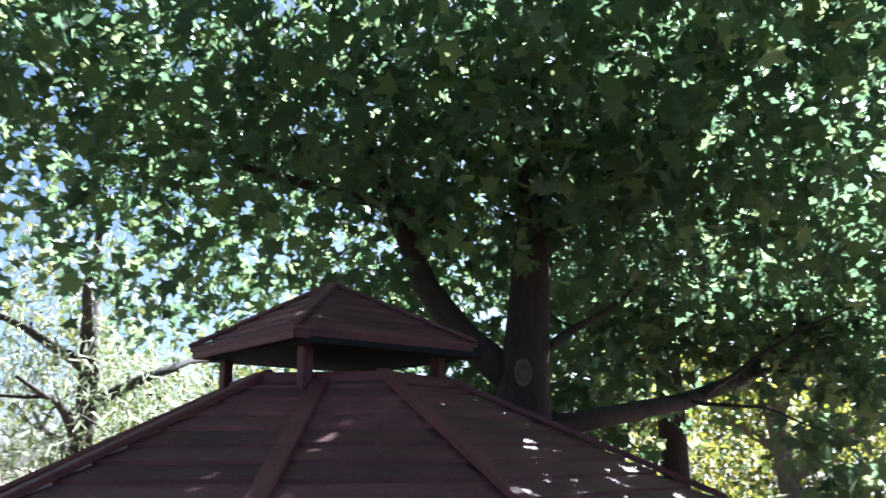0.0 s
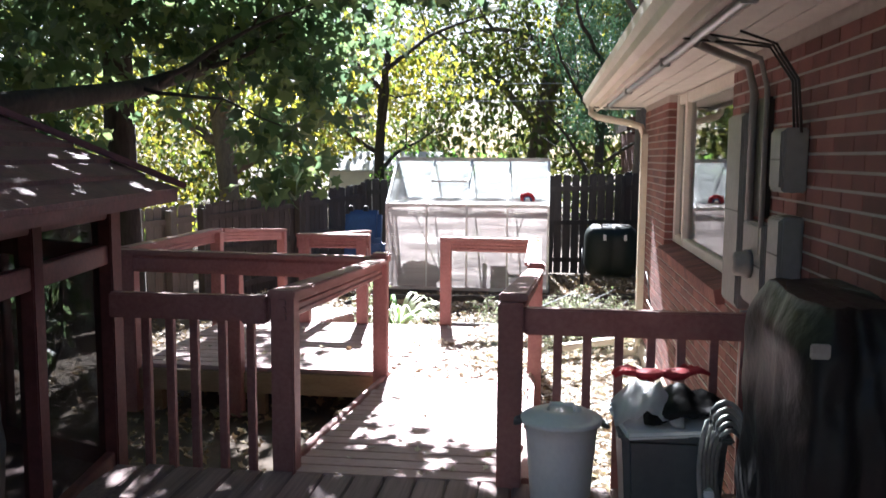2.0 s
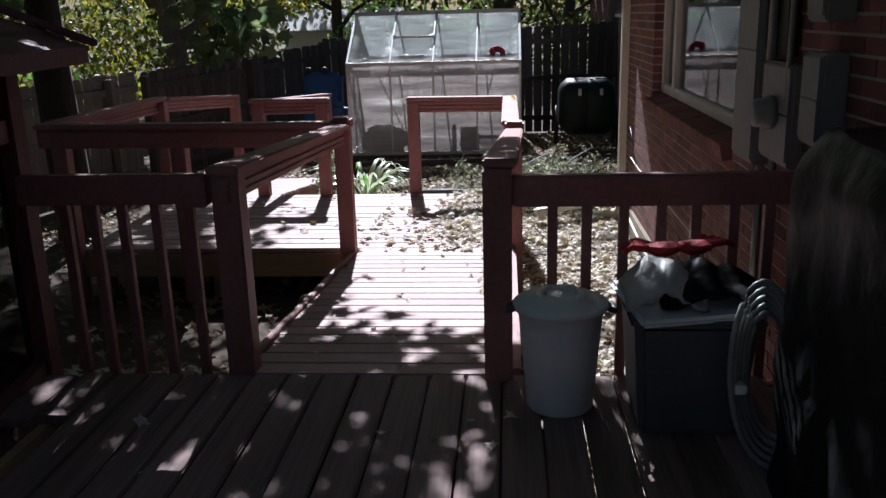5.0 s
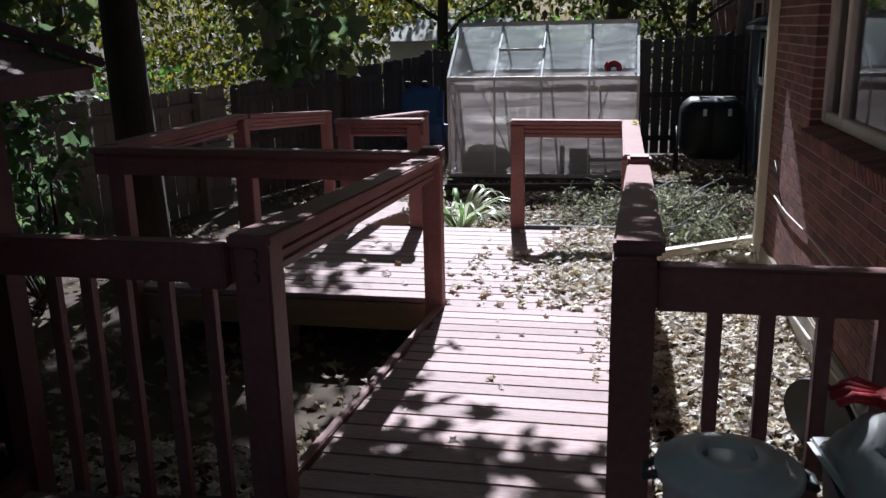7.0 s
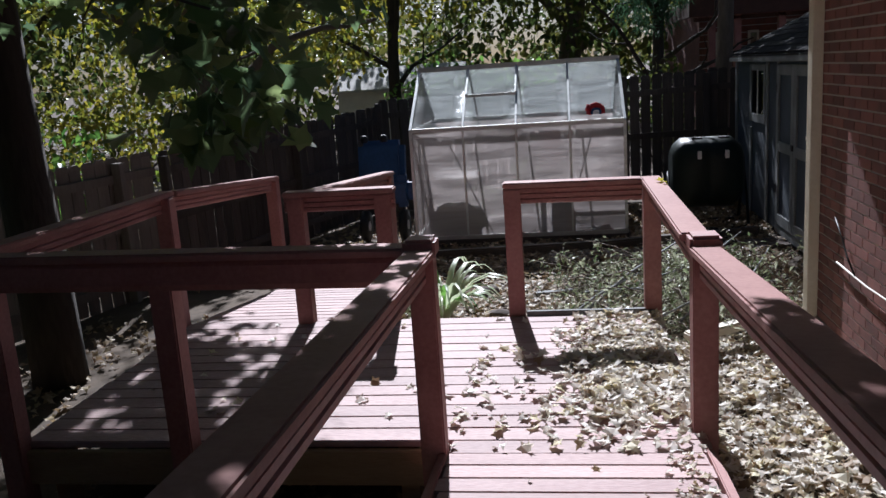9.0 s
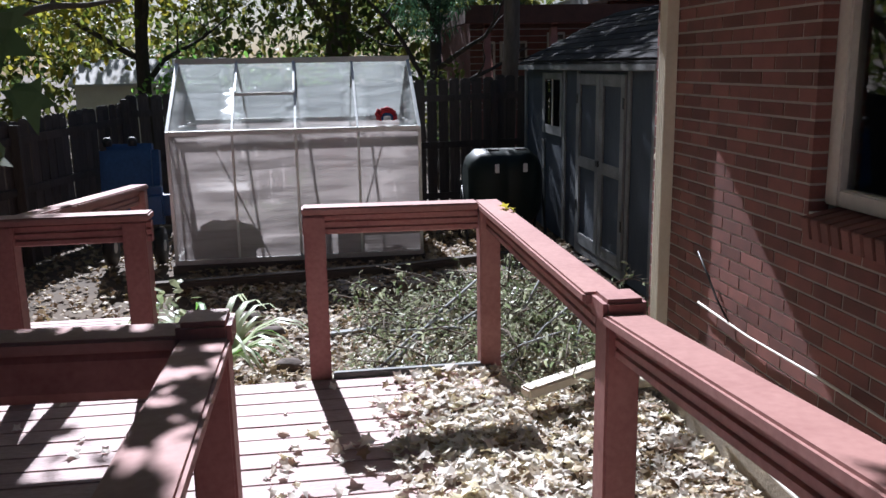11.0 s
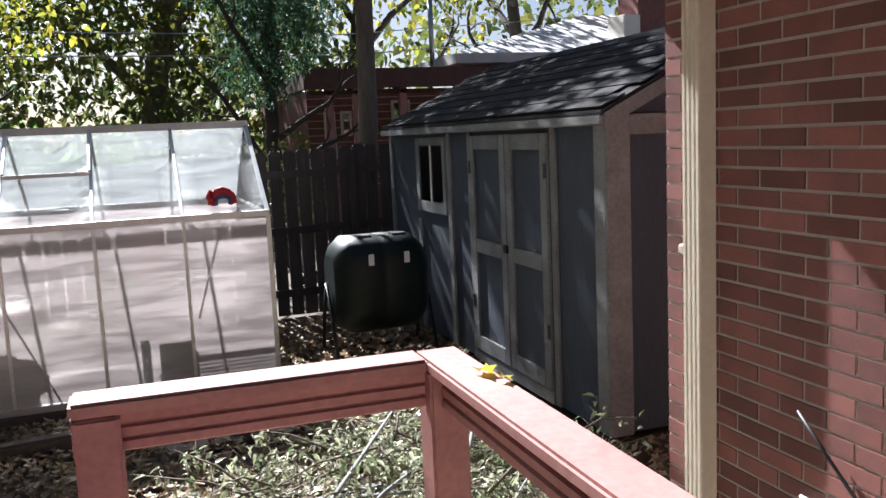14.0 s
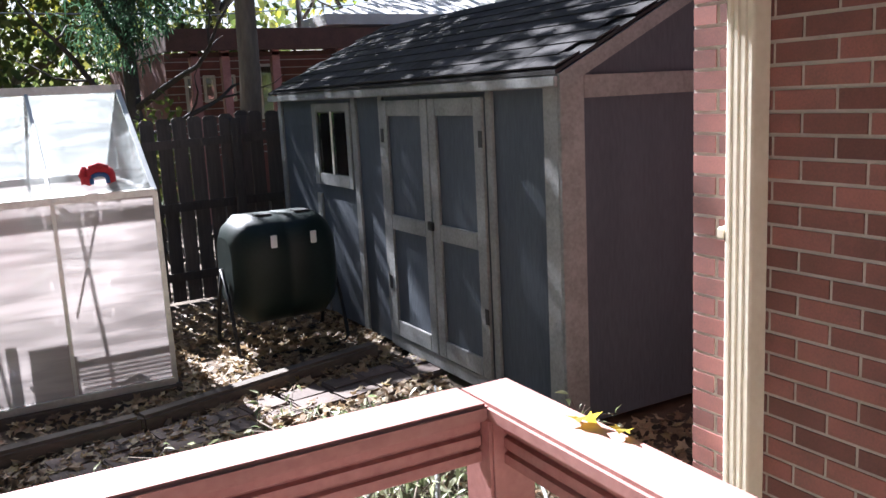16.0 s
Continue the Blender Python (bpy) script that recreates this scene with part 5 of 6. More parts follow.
tagged(new("ramp_leaves", leaf_mesh("ramp_leaves", LITTER, np.column_stack([xx, yy, ramp_z(yy) + 0.012, rn.uniform(0.5, 1.2, len(xx)) * 0.042]), LOBED, rn, flat=1, curl=0.5)), "a few dry leaves on the ramp planks", "leaves", kind="stuff")
n = 40
tagged(new("deck_leaves", leaf_mesh("deck_leaves", LITTER, np.column_stack([rn.uniform(-1.6, 0.3, n), rn.uniform(-0.5, 2.0, n), np.full(n, DZ + 0.01), rn.uniform(0.5, 1.2, n) * 0.055]), LOBED, rn, flat=1, curl=0.5)), "a few dry leaves on the upper deck", "leaves", kind="stuff")
tagged(new("rail_leaf", leaf_mesh("rail_leaf", GOLD, [(-0.15, 6.76, 0.918, 0.06), (-0.125, 6.68, 0.917, 0.04)], LOBED, np.random.default_rng(5), flat=1, curl=0.6)), "yellow fallen leaf resting on the cap rail", "leaf")

# cut branches heaped beside the landing
br = thing("branch_pile", "heap of cut branches with olive green leaves, some whitened as if sunlit", "branches", kind="stuff")
rb2 = np.random.default_rng(8)
bm = bmesh.new()
spots = []
for i in range(110):
    c = Vector((rb2.uniform(-0.6, 0.95), rb2.uniform(7.45, 9.7), 0.0))
    heap = max(0.0, 1 - ((c.x - 0.45) / 0.75) ** 2 - ((c.y - 8.6) / 1.0) ** 2)
    c.z = GZ + rb2.uniform(0.02, 0.10 + 0.34 * heap)
    a = rb2.uniform(0, math.tau)
    L = rb2.uniform(0.3, 0.8)
    d = Vector((math.cos(a) * L, math.sin(a) * L, rb2.uniform(-0.08, 0.26)))
    e = c + d
    e.z = max(e.z, GZ + 0.03)
    k = c + d * 0.5 + Vector((0, 0, 0.05))
    bm_tube([c, k, e], [0.009, 0.006, 0.002], 5, bm)
    for _ in range(16):
        f = rb2.uniform(0.05, 0.9)
        p = c + (e - c) * f
        q = p + Vector((rb2.normal(0, 0.10), rb2.normal(0, 0.10), rb2.normal(0.02, 0.05)))
        q.z = max(q.z, GZ + 0.015)
        bm_tube([p, q], [0.003, 0.0015], 4, bm)
        for g in (0.4, 0.7, 1.0):
            w = p + (q - p) * g
            spots.append((w.x + rb2.normal(0, 0.012), w.y + rb2.normal(0, 0.012), max(GZ + 0.02, w.z), rb2.uniform(0.03, 0.075)))
part("twigs", bm, BARK_PALE, br)
for p, q, r in (((-0.9, 7.55, -0.34), (-0.1, 8.6, -0.12), 0.013), ((-0.85, 7.45, -0.35), (-0.15, 7.95, -0.26), 0.011), ((0.1, 7.7, -0.3), (0.75, 8.3, -0.02), 0.01), ((-0.4, 8.2, -0.3), (0.5, 8.9, -0.1), 0.012), ((0.0, 8.9, -0.3), (0.85, 7.9, -0.05), 0.011), ((-0.6, 8.8, -0.34), (0.3, 8.0, -0.18), 0.012), ((-0.75, 7.7, -0.33), (0.35, 9.3, 0.02), 0.016), ((0.3, 8.2, -0.1), (0.85, 9.2, 0.08), 0.012), ((-0.2, 7.6, -0.3), (0.6, 7.9, -0.1), 0.01), ((0.5, 7.6, -0.2), (0.95, 8.6, 0.05), 0.01)):
    k = [a_ + (b_ - a_) * 0.5 for a_, b_ in zip(p, q)]
    part("stick", bm_tube([p, (k[0], k[1], k[2] + 0.05), q], [r, r * 0.8, r * 0.4], 6), TRIM, br)
lo = new("branch_leaves", leaf_mesh("branch_leaves", PALELEAF, spots, LANCE, rb2, droop=0.2, curl=0.5))
lo.parent = br
for j, (cx, cy, n) in enumerate(((0.62, 7.9, 300), (0.35, 8.7, 260))):
    s2 = cloud(rb2, (cx, cy, GZ + 0.22), (0.3, 0.28, 0.13), int(n * 0.6), 0.055)
    o = new("branch_leaves", leaf_mesh("branch_leaves", PALELEAF, s2, LANCE, rb2, droop=0.2, curl=0.5))
    o.parent = br

# strappy plant beside the landing opening
pl = thing("lily_plant", "clump of long arching green blades, paled as if sunlit, beside the landing", "plant", (-1.72, 7.9, GZ))
rp = np.random.default_rng(3)
for i in range(54):
    a, L, w = rp.uniform(0, math.tau), rp.uniform(0.65, 1.25), rp.uniform(0.018, 0.034)
    bm = bmesh.new()
    rows = []
    for k in range(7):
        f = k / 6
        r, z = L * 0.62 * f ** 1.3, L * (0.95 * f - 0.62 * f * f * f)
        c, s = math.cos(a), math.sin(a)
        ww = w * (1 - f ** 3)
        rows.append((bm.verts.new((c * r - s * ww, s * r + c * ww, z)), bm.verts.new((c * r, s * r, z - ww * 0.4)), bm.verts.new((c * r + s * ww, s * r - c * ww, z))))
    for p, q in zip(rows, rows[1:]):
        for m_ in (0, 1):
            bm.faces.new((p[m_], p[m_ + 1], q[m_ + 1], q[m_])).smooth = True
    part("blade", bm, BRIGHT if i % 6 == 0 else LILY_SUNLIT, pl)
s2 = cloud(rp, (-1.98, 7.75, 0.0), (0.22, 0.25, 0.42), 190, 0.08)
part_l = new("shoot_leaves", leaf_mesh("shoot_leaves", PALELEAF, s2 - np.array([-1.72, 8.0, GZ, 0]), OVAL, rp))
part_l.parent = pl

# ---- trees ----
def limb(bm, p, d, L, r0, r1, rng, bend=0.25, n=7, tips=None):
    pts, rad = [Vector(p)], [r0]
    d = Vector(d).normalized()
    for i in range(n):
        d = (d + Vector(rng.normal(0, bend / n ** 0.5, 3))).normalized()
        pts.append(pts[-1] + d * (L / n))
        rad.append(r0 + (r1 - r0) * (i + 1) / n)
    bm_tube(pts, rad, 8, bm)
    return pts


def tree(name, label, base, height, r, mat_bark, leaf, leaf_size, crowns, n_limbs, seed, lean=(0, 0), outline=OVAL, fork=0.35, wander=0.18):
    rng = np.random.default_rng(seed)
    t = thing(name, label, "tree")
    bm = bmesh.new()
    b = Vector(base)
    pts = limb(bm, b, (lean[0], lean[1], 1), height * 0.62, r, r * 0.55, rng, wander, 9)
    for i in range(n_limbs):
        p = pts[int(len(pts) * (fork + (1 - fork) * i / n_limbs))]
        a = i * 2.4 + rng.uniform(0, 1)
        q = limb(bm, p, (math.cos(a), math.sin(a), 0.8), height * rng.uniform(0.28, 0.45), r * 0.42, r * 0.1, rng, 0.5, 7)
        for j in (3, 5):
            limb(bm, q[j], rng.normal(0, 1, 3) + np.array([0, 0, 0.5]), height * 0.16, r * 0.14, r * 0.03, rng, 0.6, 5)
    part("trunk", bm, mat_bark, t)
    sp = np.vstack([cloud(rng, c, rad, n, leaf_size, 0.15) for c, rad, n in crowns])
    o = new("crown", leaf_mesh("crown", leaf, sp, outline, rng))
    o.parent = t
    return t


# the maple over the gazebo
rm = np.random.default_rng(77)
mp_ = thing("maple_tree", "large dark green maple with a knotted trunk and low limb", "tree")
bm = bmesh.new()
TB = Vector((-3.88, 3.35, GZ))
bm_tube([TB, TB + Vector((0.02, 0.0, 0.5)), TB + Vector((0.03, -0.01, 1.5)), TB + Vector((0.02, 0.0, 2.6)), TB + Vector((0.05, 0.05, 3.2)), TB + Vector((0.12, 0.1, 4.2)), TB + Vector((0.1, 0.2, 5.6)), TB + Vector((0.0, 0.4, 7.5))], [0.30, 0.23, 0.205, 0.215, 0.17, 0.14, 0.11, 0.05], 14, bm)
bm_tube([TB + Vector((-0.02, 0, 2.75)), TB + Vector((-0.35, -0.22, 3.1)), TB + Vector((-0.62, -0.42, 3.55)), TB + Vector((-0.85, -0.75, 4.6)), TB + Vector((-1.0, -1.3, 6.0))], [0.15, 0.125, 0.105, 0.08, 0.04], 10, bm)
LB = [(-3.85, 3.4, 2.0), (-3.62, 4.2, 2.12), (-3.45, 5.2, 2.28), (-3.28, 6.2, 2.55), (-3.2, 6.5, 2.75), (-3.0, 7.0, 3.3), (-2.7, 7.4, 3.9)]
bm_tube(LB, [0.10, 0.085, 0.075, 0.065, 0.055, 0.04, 0.02], 9, bm)
for p, d, L, r in (((-3.8, 3.5, 3.4), (1, 0.2, 0.5), 3.2, 0.07), ((-3.75, 3.5, 4.2), (0.9, -0.7, 0.5), 3.8, 0.07), ((-3.8, 3.6, 4.6), (0.5, 1, 0.5), 3.6, 0.06), ((-4.2, 3.1, 3.5), (-0.6, -1, 0.5), 3.2, 0.06), ((-3.85, 3.4, 2.5), (0.4, 1, 0.75), 1.7, 0.05), ((-3.3, 6.1, 2.5), (0.9, 0.5, 0.35), 1.6, 0.03), ((-3.4, 5.2, 2.28), (1.5, -0.6, -0.5), 1.6, 0.02), ((-3.4, 5.4, 2.3), (1, -0.1, 0.55), 1.6, 0.03), ((-3.8, 3.5, 5), (-1, 0.6, 0.6), 3, 0.06)):
    q = limb(bm, p, d, L, r, r * 0.25, rm, 0.35, 8)
    for j in (3, 5, 7):
        limb(bm, q[j], rm.normal(0, 1, 3) + np.array([0, 0, 0.1]), L * 0.35, r * 0.3, r * 0.08, rm, 0.5, 5)
part("trunk", bm, BARK, mp_)
kn = part("knot", bm_lathe([(0.075, 0), (0.085, 0.02), (0.06, 0.035), (0.035, 0.01)], 16), BARK_PALE, mp_, "pale healed knot ring on the trunk")
kn.matrix_basis = Matrix.Translation((-3.72, 3.18, 2.41)) @ Matrix.Rotation(radians(40), 4, "Z") @ Matrix.Rotation(radians(90), 4, "X") @ Matrix.Diagonal((0.8, 1.25, 1, 1))
groups = [((-3.9, 3.6, 5.0), (2.6, 2.6, 1.7), 7000), ((-2.6, 2.6, 4.2), (2.2, 2.2, 1.1), 3200), ((-2.3, 4.6, 3.8), (2.0, 1.9, 1.0), 3600), ((-1.2, 3.2, 4.6), (1.9, 2.2, 1.0), 3000),
          ((-4.6, 1.6, 4.4), (2.2, 2.0, 1.2), 2700), ((-5.9, 3.8, 4.0), (1.7, 2.2, 1.5), 2600), ((-3.9, 6.3, 3.3), (1.7, 1.5, 1.1), 2600), ((-2.6, 6.9, 2.9), (1.0, 0.9, 0.7), 900),
          ((-2.2, 6.0, 2.35), (0.55, 0.6, 0.38), 330), ((-3.6, 5.6, 3.1), (0.8, 0.9, 0.45), 600), ((-1.6, 6.45, 3.75), (1.8, 0.7, 0.55), 1400), ((-2.9, 7.3, 3.4), (1.0, 0.8, 0.6), 900), ((-0.4, 6.0, 4.1), (1.1, 0.8, 0.45), 420), ((-1.3, 5.6, 3.5), (1.1, 1.0, 0.6), 900), ((-4.6, 4.6, 2.4), (0.9, 1.0, 0.8), 900),
          # Group (-0.1, 0.2, 5.6): unseen canopy added to cut sky light below.
          ((-1.95, 4.55, 1.62), (0.36, 0.40, 0.22), 130), ((-2.35, 5.2, 1.95), (0.35, 0.5, 0.25), 130), ((-4.9, 5.6, 1.5), (0.8, 1.0, 1.0), 700), ((-0.5, 4.6, 4.3), (1.0, 1.0, 0.5), 380), ((-0.1, 0.2, 5.6), (1.7, 2.2, 0.5), 3800), ((-5.2, 0.2, 5.4), (2.0, 1.6, 1.3), 2000), ((-2.8, 0.8, 5.4), (2.2, 2.0, 1.0), 1500), ((-6.6, 0.9, 4.9), (1.9, 2.2, 1.7), 3600), ((-5.2, -1.2, 4.9), (2.0, 1.5, 1.4), 2200), ((-7.6, 2.8, 4.2), (1.4, 1.8, 1.6), 1800)]
sp = np.vstack([cloud(rm, c, rd, int(n * 0.48), 0.155, 0.1) for c, rd, n in groups])
o = new("crown", leaf_mesh("crown", MAPLE, sp, LOBED, rm, droop=0.7))
o.parent = mp_

# Crowns at x -6.3, -3.9 and -3.7 are added to shade landing and rails.
tree("side_tree", "straight dark tree trunk inside the side fence", (-4.45, 6.9, GZ), 9.5, 0.2, BARK, MAPLE, 0.15, [((-4.6, 6.9, 6.0), (1.8, 1.6, 1.4), 1500), ((-5.4, 6.4, 3.6), (1.0, 1.0, 0.8), 500), ((-6.3, 4.8, 2.6), (1.1, 1.7, 2.0), 1900), ((-5.6, 7.6, 4.2), (1.6, 1.6, 1.1), 1300), ((-3.9, 10.6, 4.4), (1.2, 1.6, 0.8), 1500), ((-3.7, 9.0, 4.4), (1.0, 1.2, 0.7), 900)], 6, 61, fork=0.75, outline=LOBED, wander=0.03)
tree("yard_tree", "leaning brown-trunked tree with golden leaves behind the fence", (-6.2, 15.0, GZ), 8.5, 0.24, BARK_PALE, GOLD, 0.16, [((-7.2, 16, 4.4), (3.0, 2.6, 2.3), 3000), ((-7.8, 15, 3.4), (1.8, 1.8, 1.3), 900), ((-5.4, 17.5, 2.6), (1.6, 1.4, 1.1), 600)], 7, 31, (-0.12, 0.0))
tree("yard_tree", "large forked tree with sparse yellow-green leaves behind the greenhouse", (-0.45, 31.0, GZ), 15, 0.42, BARK_PALE, OLIVE, 0.22, [((-0.5, 31, 7.4), (6.2, 4.2, 3.2), 7500), ((-2.6, 32.5, 4.2), (4.8, 2.0, 2.2), 1500), ((2.8, 33, 4.4), (3.4, 2.0, 2.2), 900), ((-5.8, 30, 7.6), (4.0, 3.4, 2.7), 1300), ((-3.6, 28.5, 5.2), (3.2, 2.0, 1.1), 500), ((3.8, 31.5, 7.6), (3.2, 2.7, 2.7), 900)], 8, 32, (-0.05, 0.0), fork=0.25)
tree("yard_tree", "thin-trunked tree beside the white shed with golden leaves", (-4.4, 20.5, GZ), 8, 0.16, BARK, GOLD, 0.18, [((-4.4, 21.2, 3.9), (2.6, 2.0, 1.8), 1900), ((-6.6, 21.5, 3.6), (2.0, 1.6, 1.4), 800)], 6, 33)
# Dense crown at y 17.6 is added out of view, shading the shed roof.
tree("yard_tree", "straight grey-brown tree trunk just behind the fence", (1.58, 14.62, GZ), 11, 0.135, BARK_PALE, OLIVE, 0.16, [((1.6, 15.2, 8.6), (2.4, 2.2, 1.8), 900), ((1.7, 17.6, 6.7), (2.5, 1.8, 1.4), 5200), ((3.0, 18.5, 8.0), (2.4, 1.8, 1.4), 1200)], 6, 34, (0.03, 0.0), fork=0.6)
tree("juniper", "dark green juniper with drooping needles behind the fence", (1.3, 18.4, GZ), 7.0, 0.14, BARK, NEEDLE, 0.17, [((1.25, 18.4, 4.9), (1.2, 0.8, 1.5), 2600), ((1.3, 18.3, 3.4), (1.1, 0.8, 0.8), 1900), ((2.0, 18.3, 4.3), (0.9, 0.7, 0.8), 900), ((0.6, 18.5, 4.3), (0.9, 0.7, 0.8), 900), ((1.0, 18.3, 2.6), (0.8, 0.6, 0.5), 700)], 8, 35, outline=BLADE, fork=0.3)
tree("yard_tree", "tall tree with olive and yellow leaves far behind", (-11, 27, GZ), 12, 0.3, BARK, OLIVE, 0.24, [((-11, 27, 7), (5, 4, 3.6), 2400), ((-9, 26, 3), (3.5, 2, 1.5), 900)], 7, 36)
tree("yard_tree", "tall tree with golden leaves far behind", (5.5, 31, GZ), 13, 0.3, BARK, GOLD, 0.25, [((5.5, 31, 8), (5.5, 4, 3.6), 2400), ((2.0, 31, 6), (3, 2.5, 2.2), 1000)], 7, 37)
tree("yard_tree", "pale silvery conifer beyond the gazebo", (-11.2, 3.0, GZ), 7, 0.2, BARK, PALELEAF, 0.2, [((-11.2, 3.0, 2.6), (1.5, 1.7, 2.6), 3600), ((-12.5, 5.5, 2.2), (1.2, 1.4, 2.0), 1500)], 6, 38, outline=BLADE)
tree("yard_tree", "leafy tree beyond the side fence", (-10.5, 14.5, GZ), 10, 0.25, BARK, OLIVE, 0.2, [((-10.5, 14.5, 6.2), (3, 3, 2.6), 1700), ((-9.5, 13.2, 3), (2, 2, 1.4), 800)], 6, 39)
tree("yard_tree", "tree with olive leaves behind the neighbouring roof", (11, 30, GZ), 12, 0.3, BARK, OLIVE, 0.26, [((11, 30, 8), (6, 4, 3.2), 2200)], 6, 40)
rs = np.random.default_rng(50)
for i, (c, rd, n, mat) in enumerate((((-1.9, 19.0, 1.1), (1.5, 0.9, 0.95), 900, BRIGHT), ((-3.2, 20.0, 1.2), (1.4, 0.9, 0.9), 700, BRIGHT), ((1.0, 16.4, 0.9), (0.6, 0.6, 0.8), 450, OLIVE), ((-7.6, 13.8, 0.8), (1.3, 1.2, 1.3), 800, GOLD), ((-6.4, 10.0, 0.6), (0.9, 1.2, 0.8), 500, BRIGHT), ((-5.6, 4.9, 0.5), (0.6, 0.9, 1.0), 600, OLIVE), ((-4.6, 5.6, 0.7), (0.45, 0.6, 0.8), 320, MAPLE), ((-9.5, 17.5, 1.2), (2.5, 1.5, 1.6), 1100, GOLD))):
    b = thing("shrub", "leafy garden shrub behind the fence", "shrub")
    bm = bmesh.new()
    for k in range(7):
        limb(bm, (c[0] + rs.normal(0, 0.1), c[1] + rs.normal(0, 0.1), GZ), (rs.normal(0, 0.5), rs.normal(0, 0.5), 1), (c[2] - GZ) * 1.1, 0.025, 0.006, rs, 0.4, 5)
    part("stem", bm, BARK, b)
    o = new("foliage", leaf_mesh("foliage", mat, cloud(rs, c, rd, n, 0.13, 0.1), OVAL, rs))
    o.parent = b
n = 26000
ang_ = rs.uniform(0, math.tau, n)
dist = rs.uniform(34, 52, n)
hh = 11 * np.abs(np.sin(ang_ * 7) * 0.4 + np.sin(ang_ * 17 + 1) * 0.25 + 0.7) * rs.uniform(0, 1, n) ** 0.7
far = np.column_stack([np.cos(ang_) * dist, np.sin(ang_) * dist + 6, GZ + hh, rs.uniform(0.4, 0.8, n)])
n = 40000
ang_ = np.concatenate([rs.uniform(0.15, math.pi - 0.15, n - 8000), rs.uniform(math.pi, math.tau, 8000)])
dist = rs.uniform(22, 29, n)
hh = 6.2 * np.abs(np.sin(ang_ * 9) * 0.25 + np.sin(ang_ * 23 + 1) * 0.2 + 0.75) * rs.uniform(0, 1, n) ** 0.8
hedge = np.column_stack([np.cos(ang_) * dist, np.sin(ang_) * dist + 6, GZ + hh, rs.uniform(0.22, 0.42, n)])
tagged(new("garden_hedge", leaf_mesh("garden_hedge", FAR, hedge, OVAL, rs)), "overgrown green hedge at the edge of the neighbouring yards", "hedge", kind="stuff")
tagged(new("far_trees", leaf_mesh("far_trees", FAR, far, OVAL, rs)), "distant belt of olive and yellow trees", "trees", kind="stuff")

# ---- neighbouring buildings ----
ws = thing("white_shed", "white garden shed with a grey shingle roof beyond the fence", "shed", (-4.9, 23.5, GZ))
part("wall", bm_box(-1.6, 1.6, 0, 2.4, 0, 1.75, 0.01), WHITE, ws)
bm = bm_prism([(-0.15, 1.72), (1.2, 2.28), (2.55, 1.72), (2.55, 1.66), (-0.15, 1.66)], -1.7, 1.7)
bmesh.ops.rotate(bm, verts=bm.verts[:], cent=(0, 0, 0), matrix=Matrix.Rotation(radians(90), 3, "Z"))
part("roof", bm, GRAVEL, ws)

nh = thing("neighbour_house", "neighbouring red brick house with a brown timber patio cover", "house", (0, 0, GZ))
NY = 23.5
part("wall", bm_box(2.7, 14, NY, NY + 0.25, 0, 3.0), BRICK, nh)
part("wall", bm_box(2.7, 2.95, NY + 0.25, NY + 7, 0, 3.0), BRICK, nh)
for i, z in enumerate([0.9 + 0.16 * k for k in range(13)]):
    part("mortar_line", bm_box(2.7, 14, NY - 0.006, NY - 0.001, z, z + 0.018), MORTAR, nh)
for x, w, z0, z1 in ((3.05, 0.26, 1.5, 2.55), (3.42, 0.26, 2.0, 2.55), (3.84, 0.26, 2.0, 2.55), (4.6, 0.45, 1.6, 2.75), (6.3, 0.9, 0.6, 2.6)):
    wo = part("window", bm_box(x, x + w, NY - 0.05, NY - 0.008, z0, z1, 0.01), WHITE, nh, "white-framed window of the neighbouring house")
    part("pane", bm_box(x + 0.06, x + w - 0.06, NY - 0.06, NY - 0.051, z0 + 0.06, z1 - 0.06), GLASS, wo)
bm = bmesh.new()
ev = [bm.verts.new(p) for p in ((6.0, NY - 0.6, 3.72), (18, NY - 0.6, 3.72), (18, NY + 7.8, 3.72), (6.0, NY + 7.8, 3.72))]
lo = [bm.verts.new((v.co.x, v.co.y, 3.5)) for v in ev]
rd = [bm.verts.new((11.5, NY + 3.5, 5.15)), bm.verts.new((18, NY + 3.5, 5.15))]
for q in ((ev[0], ev[1], rd[1], rd[0]), (ev[2], ev[3], rd[0], rd[1]), (ev[3], ev[0], rd[0]), (ev[1], ev[2], rd[1]), tuple(lo[::-1])):
    bm.faces.new(q)
for k in range(4):
    bm.faces.new((lo[k], lo[(k + 1) % 4], ev[(k + 1) % 4], ev[k]))
part("roof", bm, GRAVEL, nh)
part("wall", bm_box(6.3, 14, NY + 0.3, NY + 0.5, 3.0, 3.5), BRICK, nh)
part("chimney", bm_box(11.5, 13.6, NY + 0.6, NY + 1.6, 3.6, 7.0, 0.02), BRICK, nh)
part("chimney_flashing", bm_box(11.0, 11.49, NY + 0.5, NY + 1.3, 4.1, 4.75, 0.02), WHITE, nh)
part("vent_pipe", bm_tube([(6.0, NY + 1, 3.6), (6.0, NY + 1, 5.2)], 0.06, 10), PIPE, nh)
pc = thing("patio_cover", "brown timber patio cover with posts and wide fascia", "patio cover", (0, 0, GZ))
PY = 19.3
part("roof", bm_box(1.9, 9.0, PY, PY + 3.9, 3.02, 3.10, 0.01), BROWN, pc)
part("fascia", bm_box(1.85, 9.05, PY - 0.05, PY - 0.002, 2.78, 3.12, 0.01), BROWN, pc)
part("fascia", bm_box(1.85, 1.9, PY, PY + 3.9, 2.78, 3.1, 0.01), BROWN, pc)
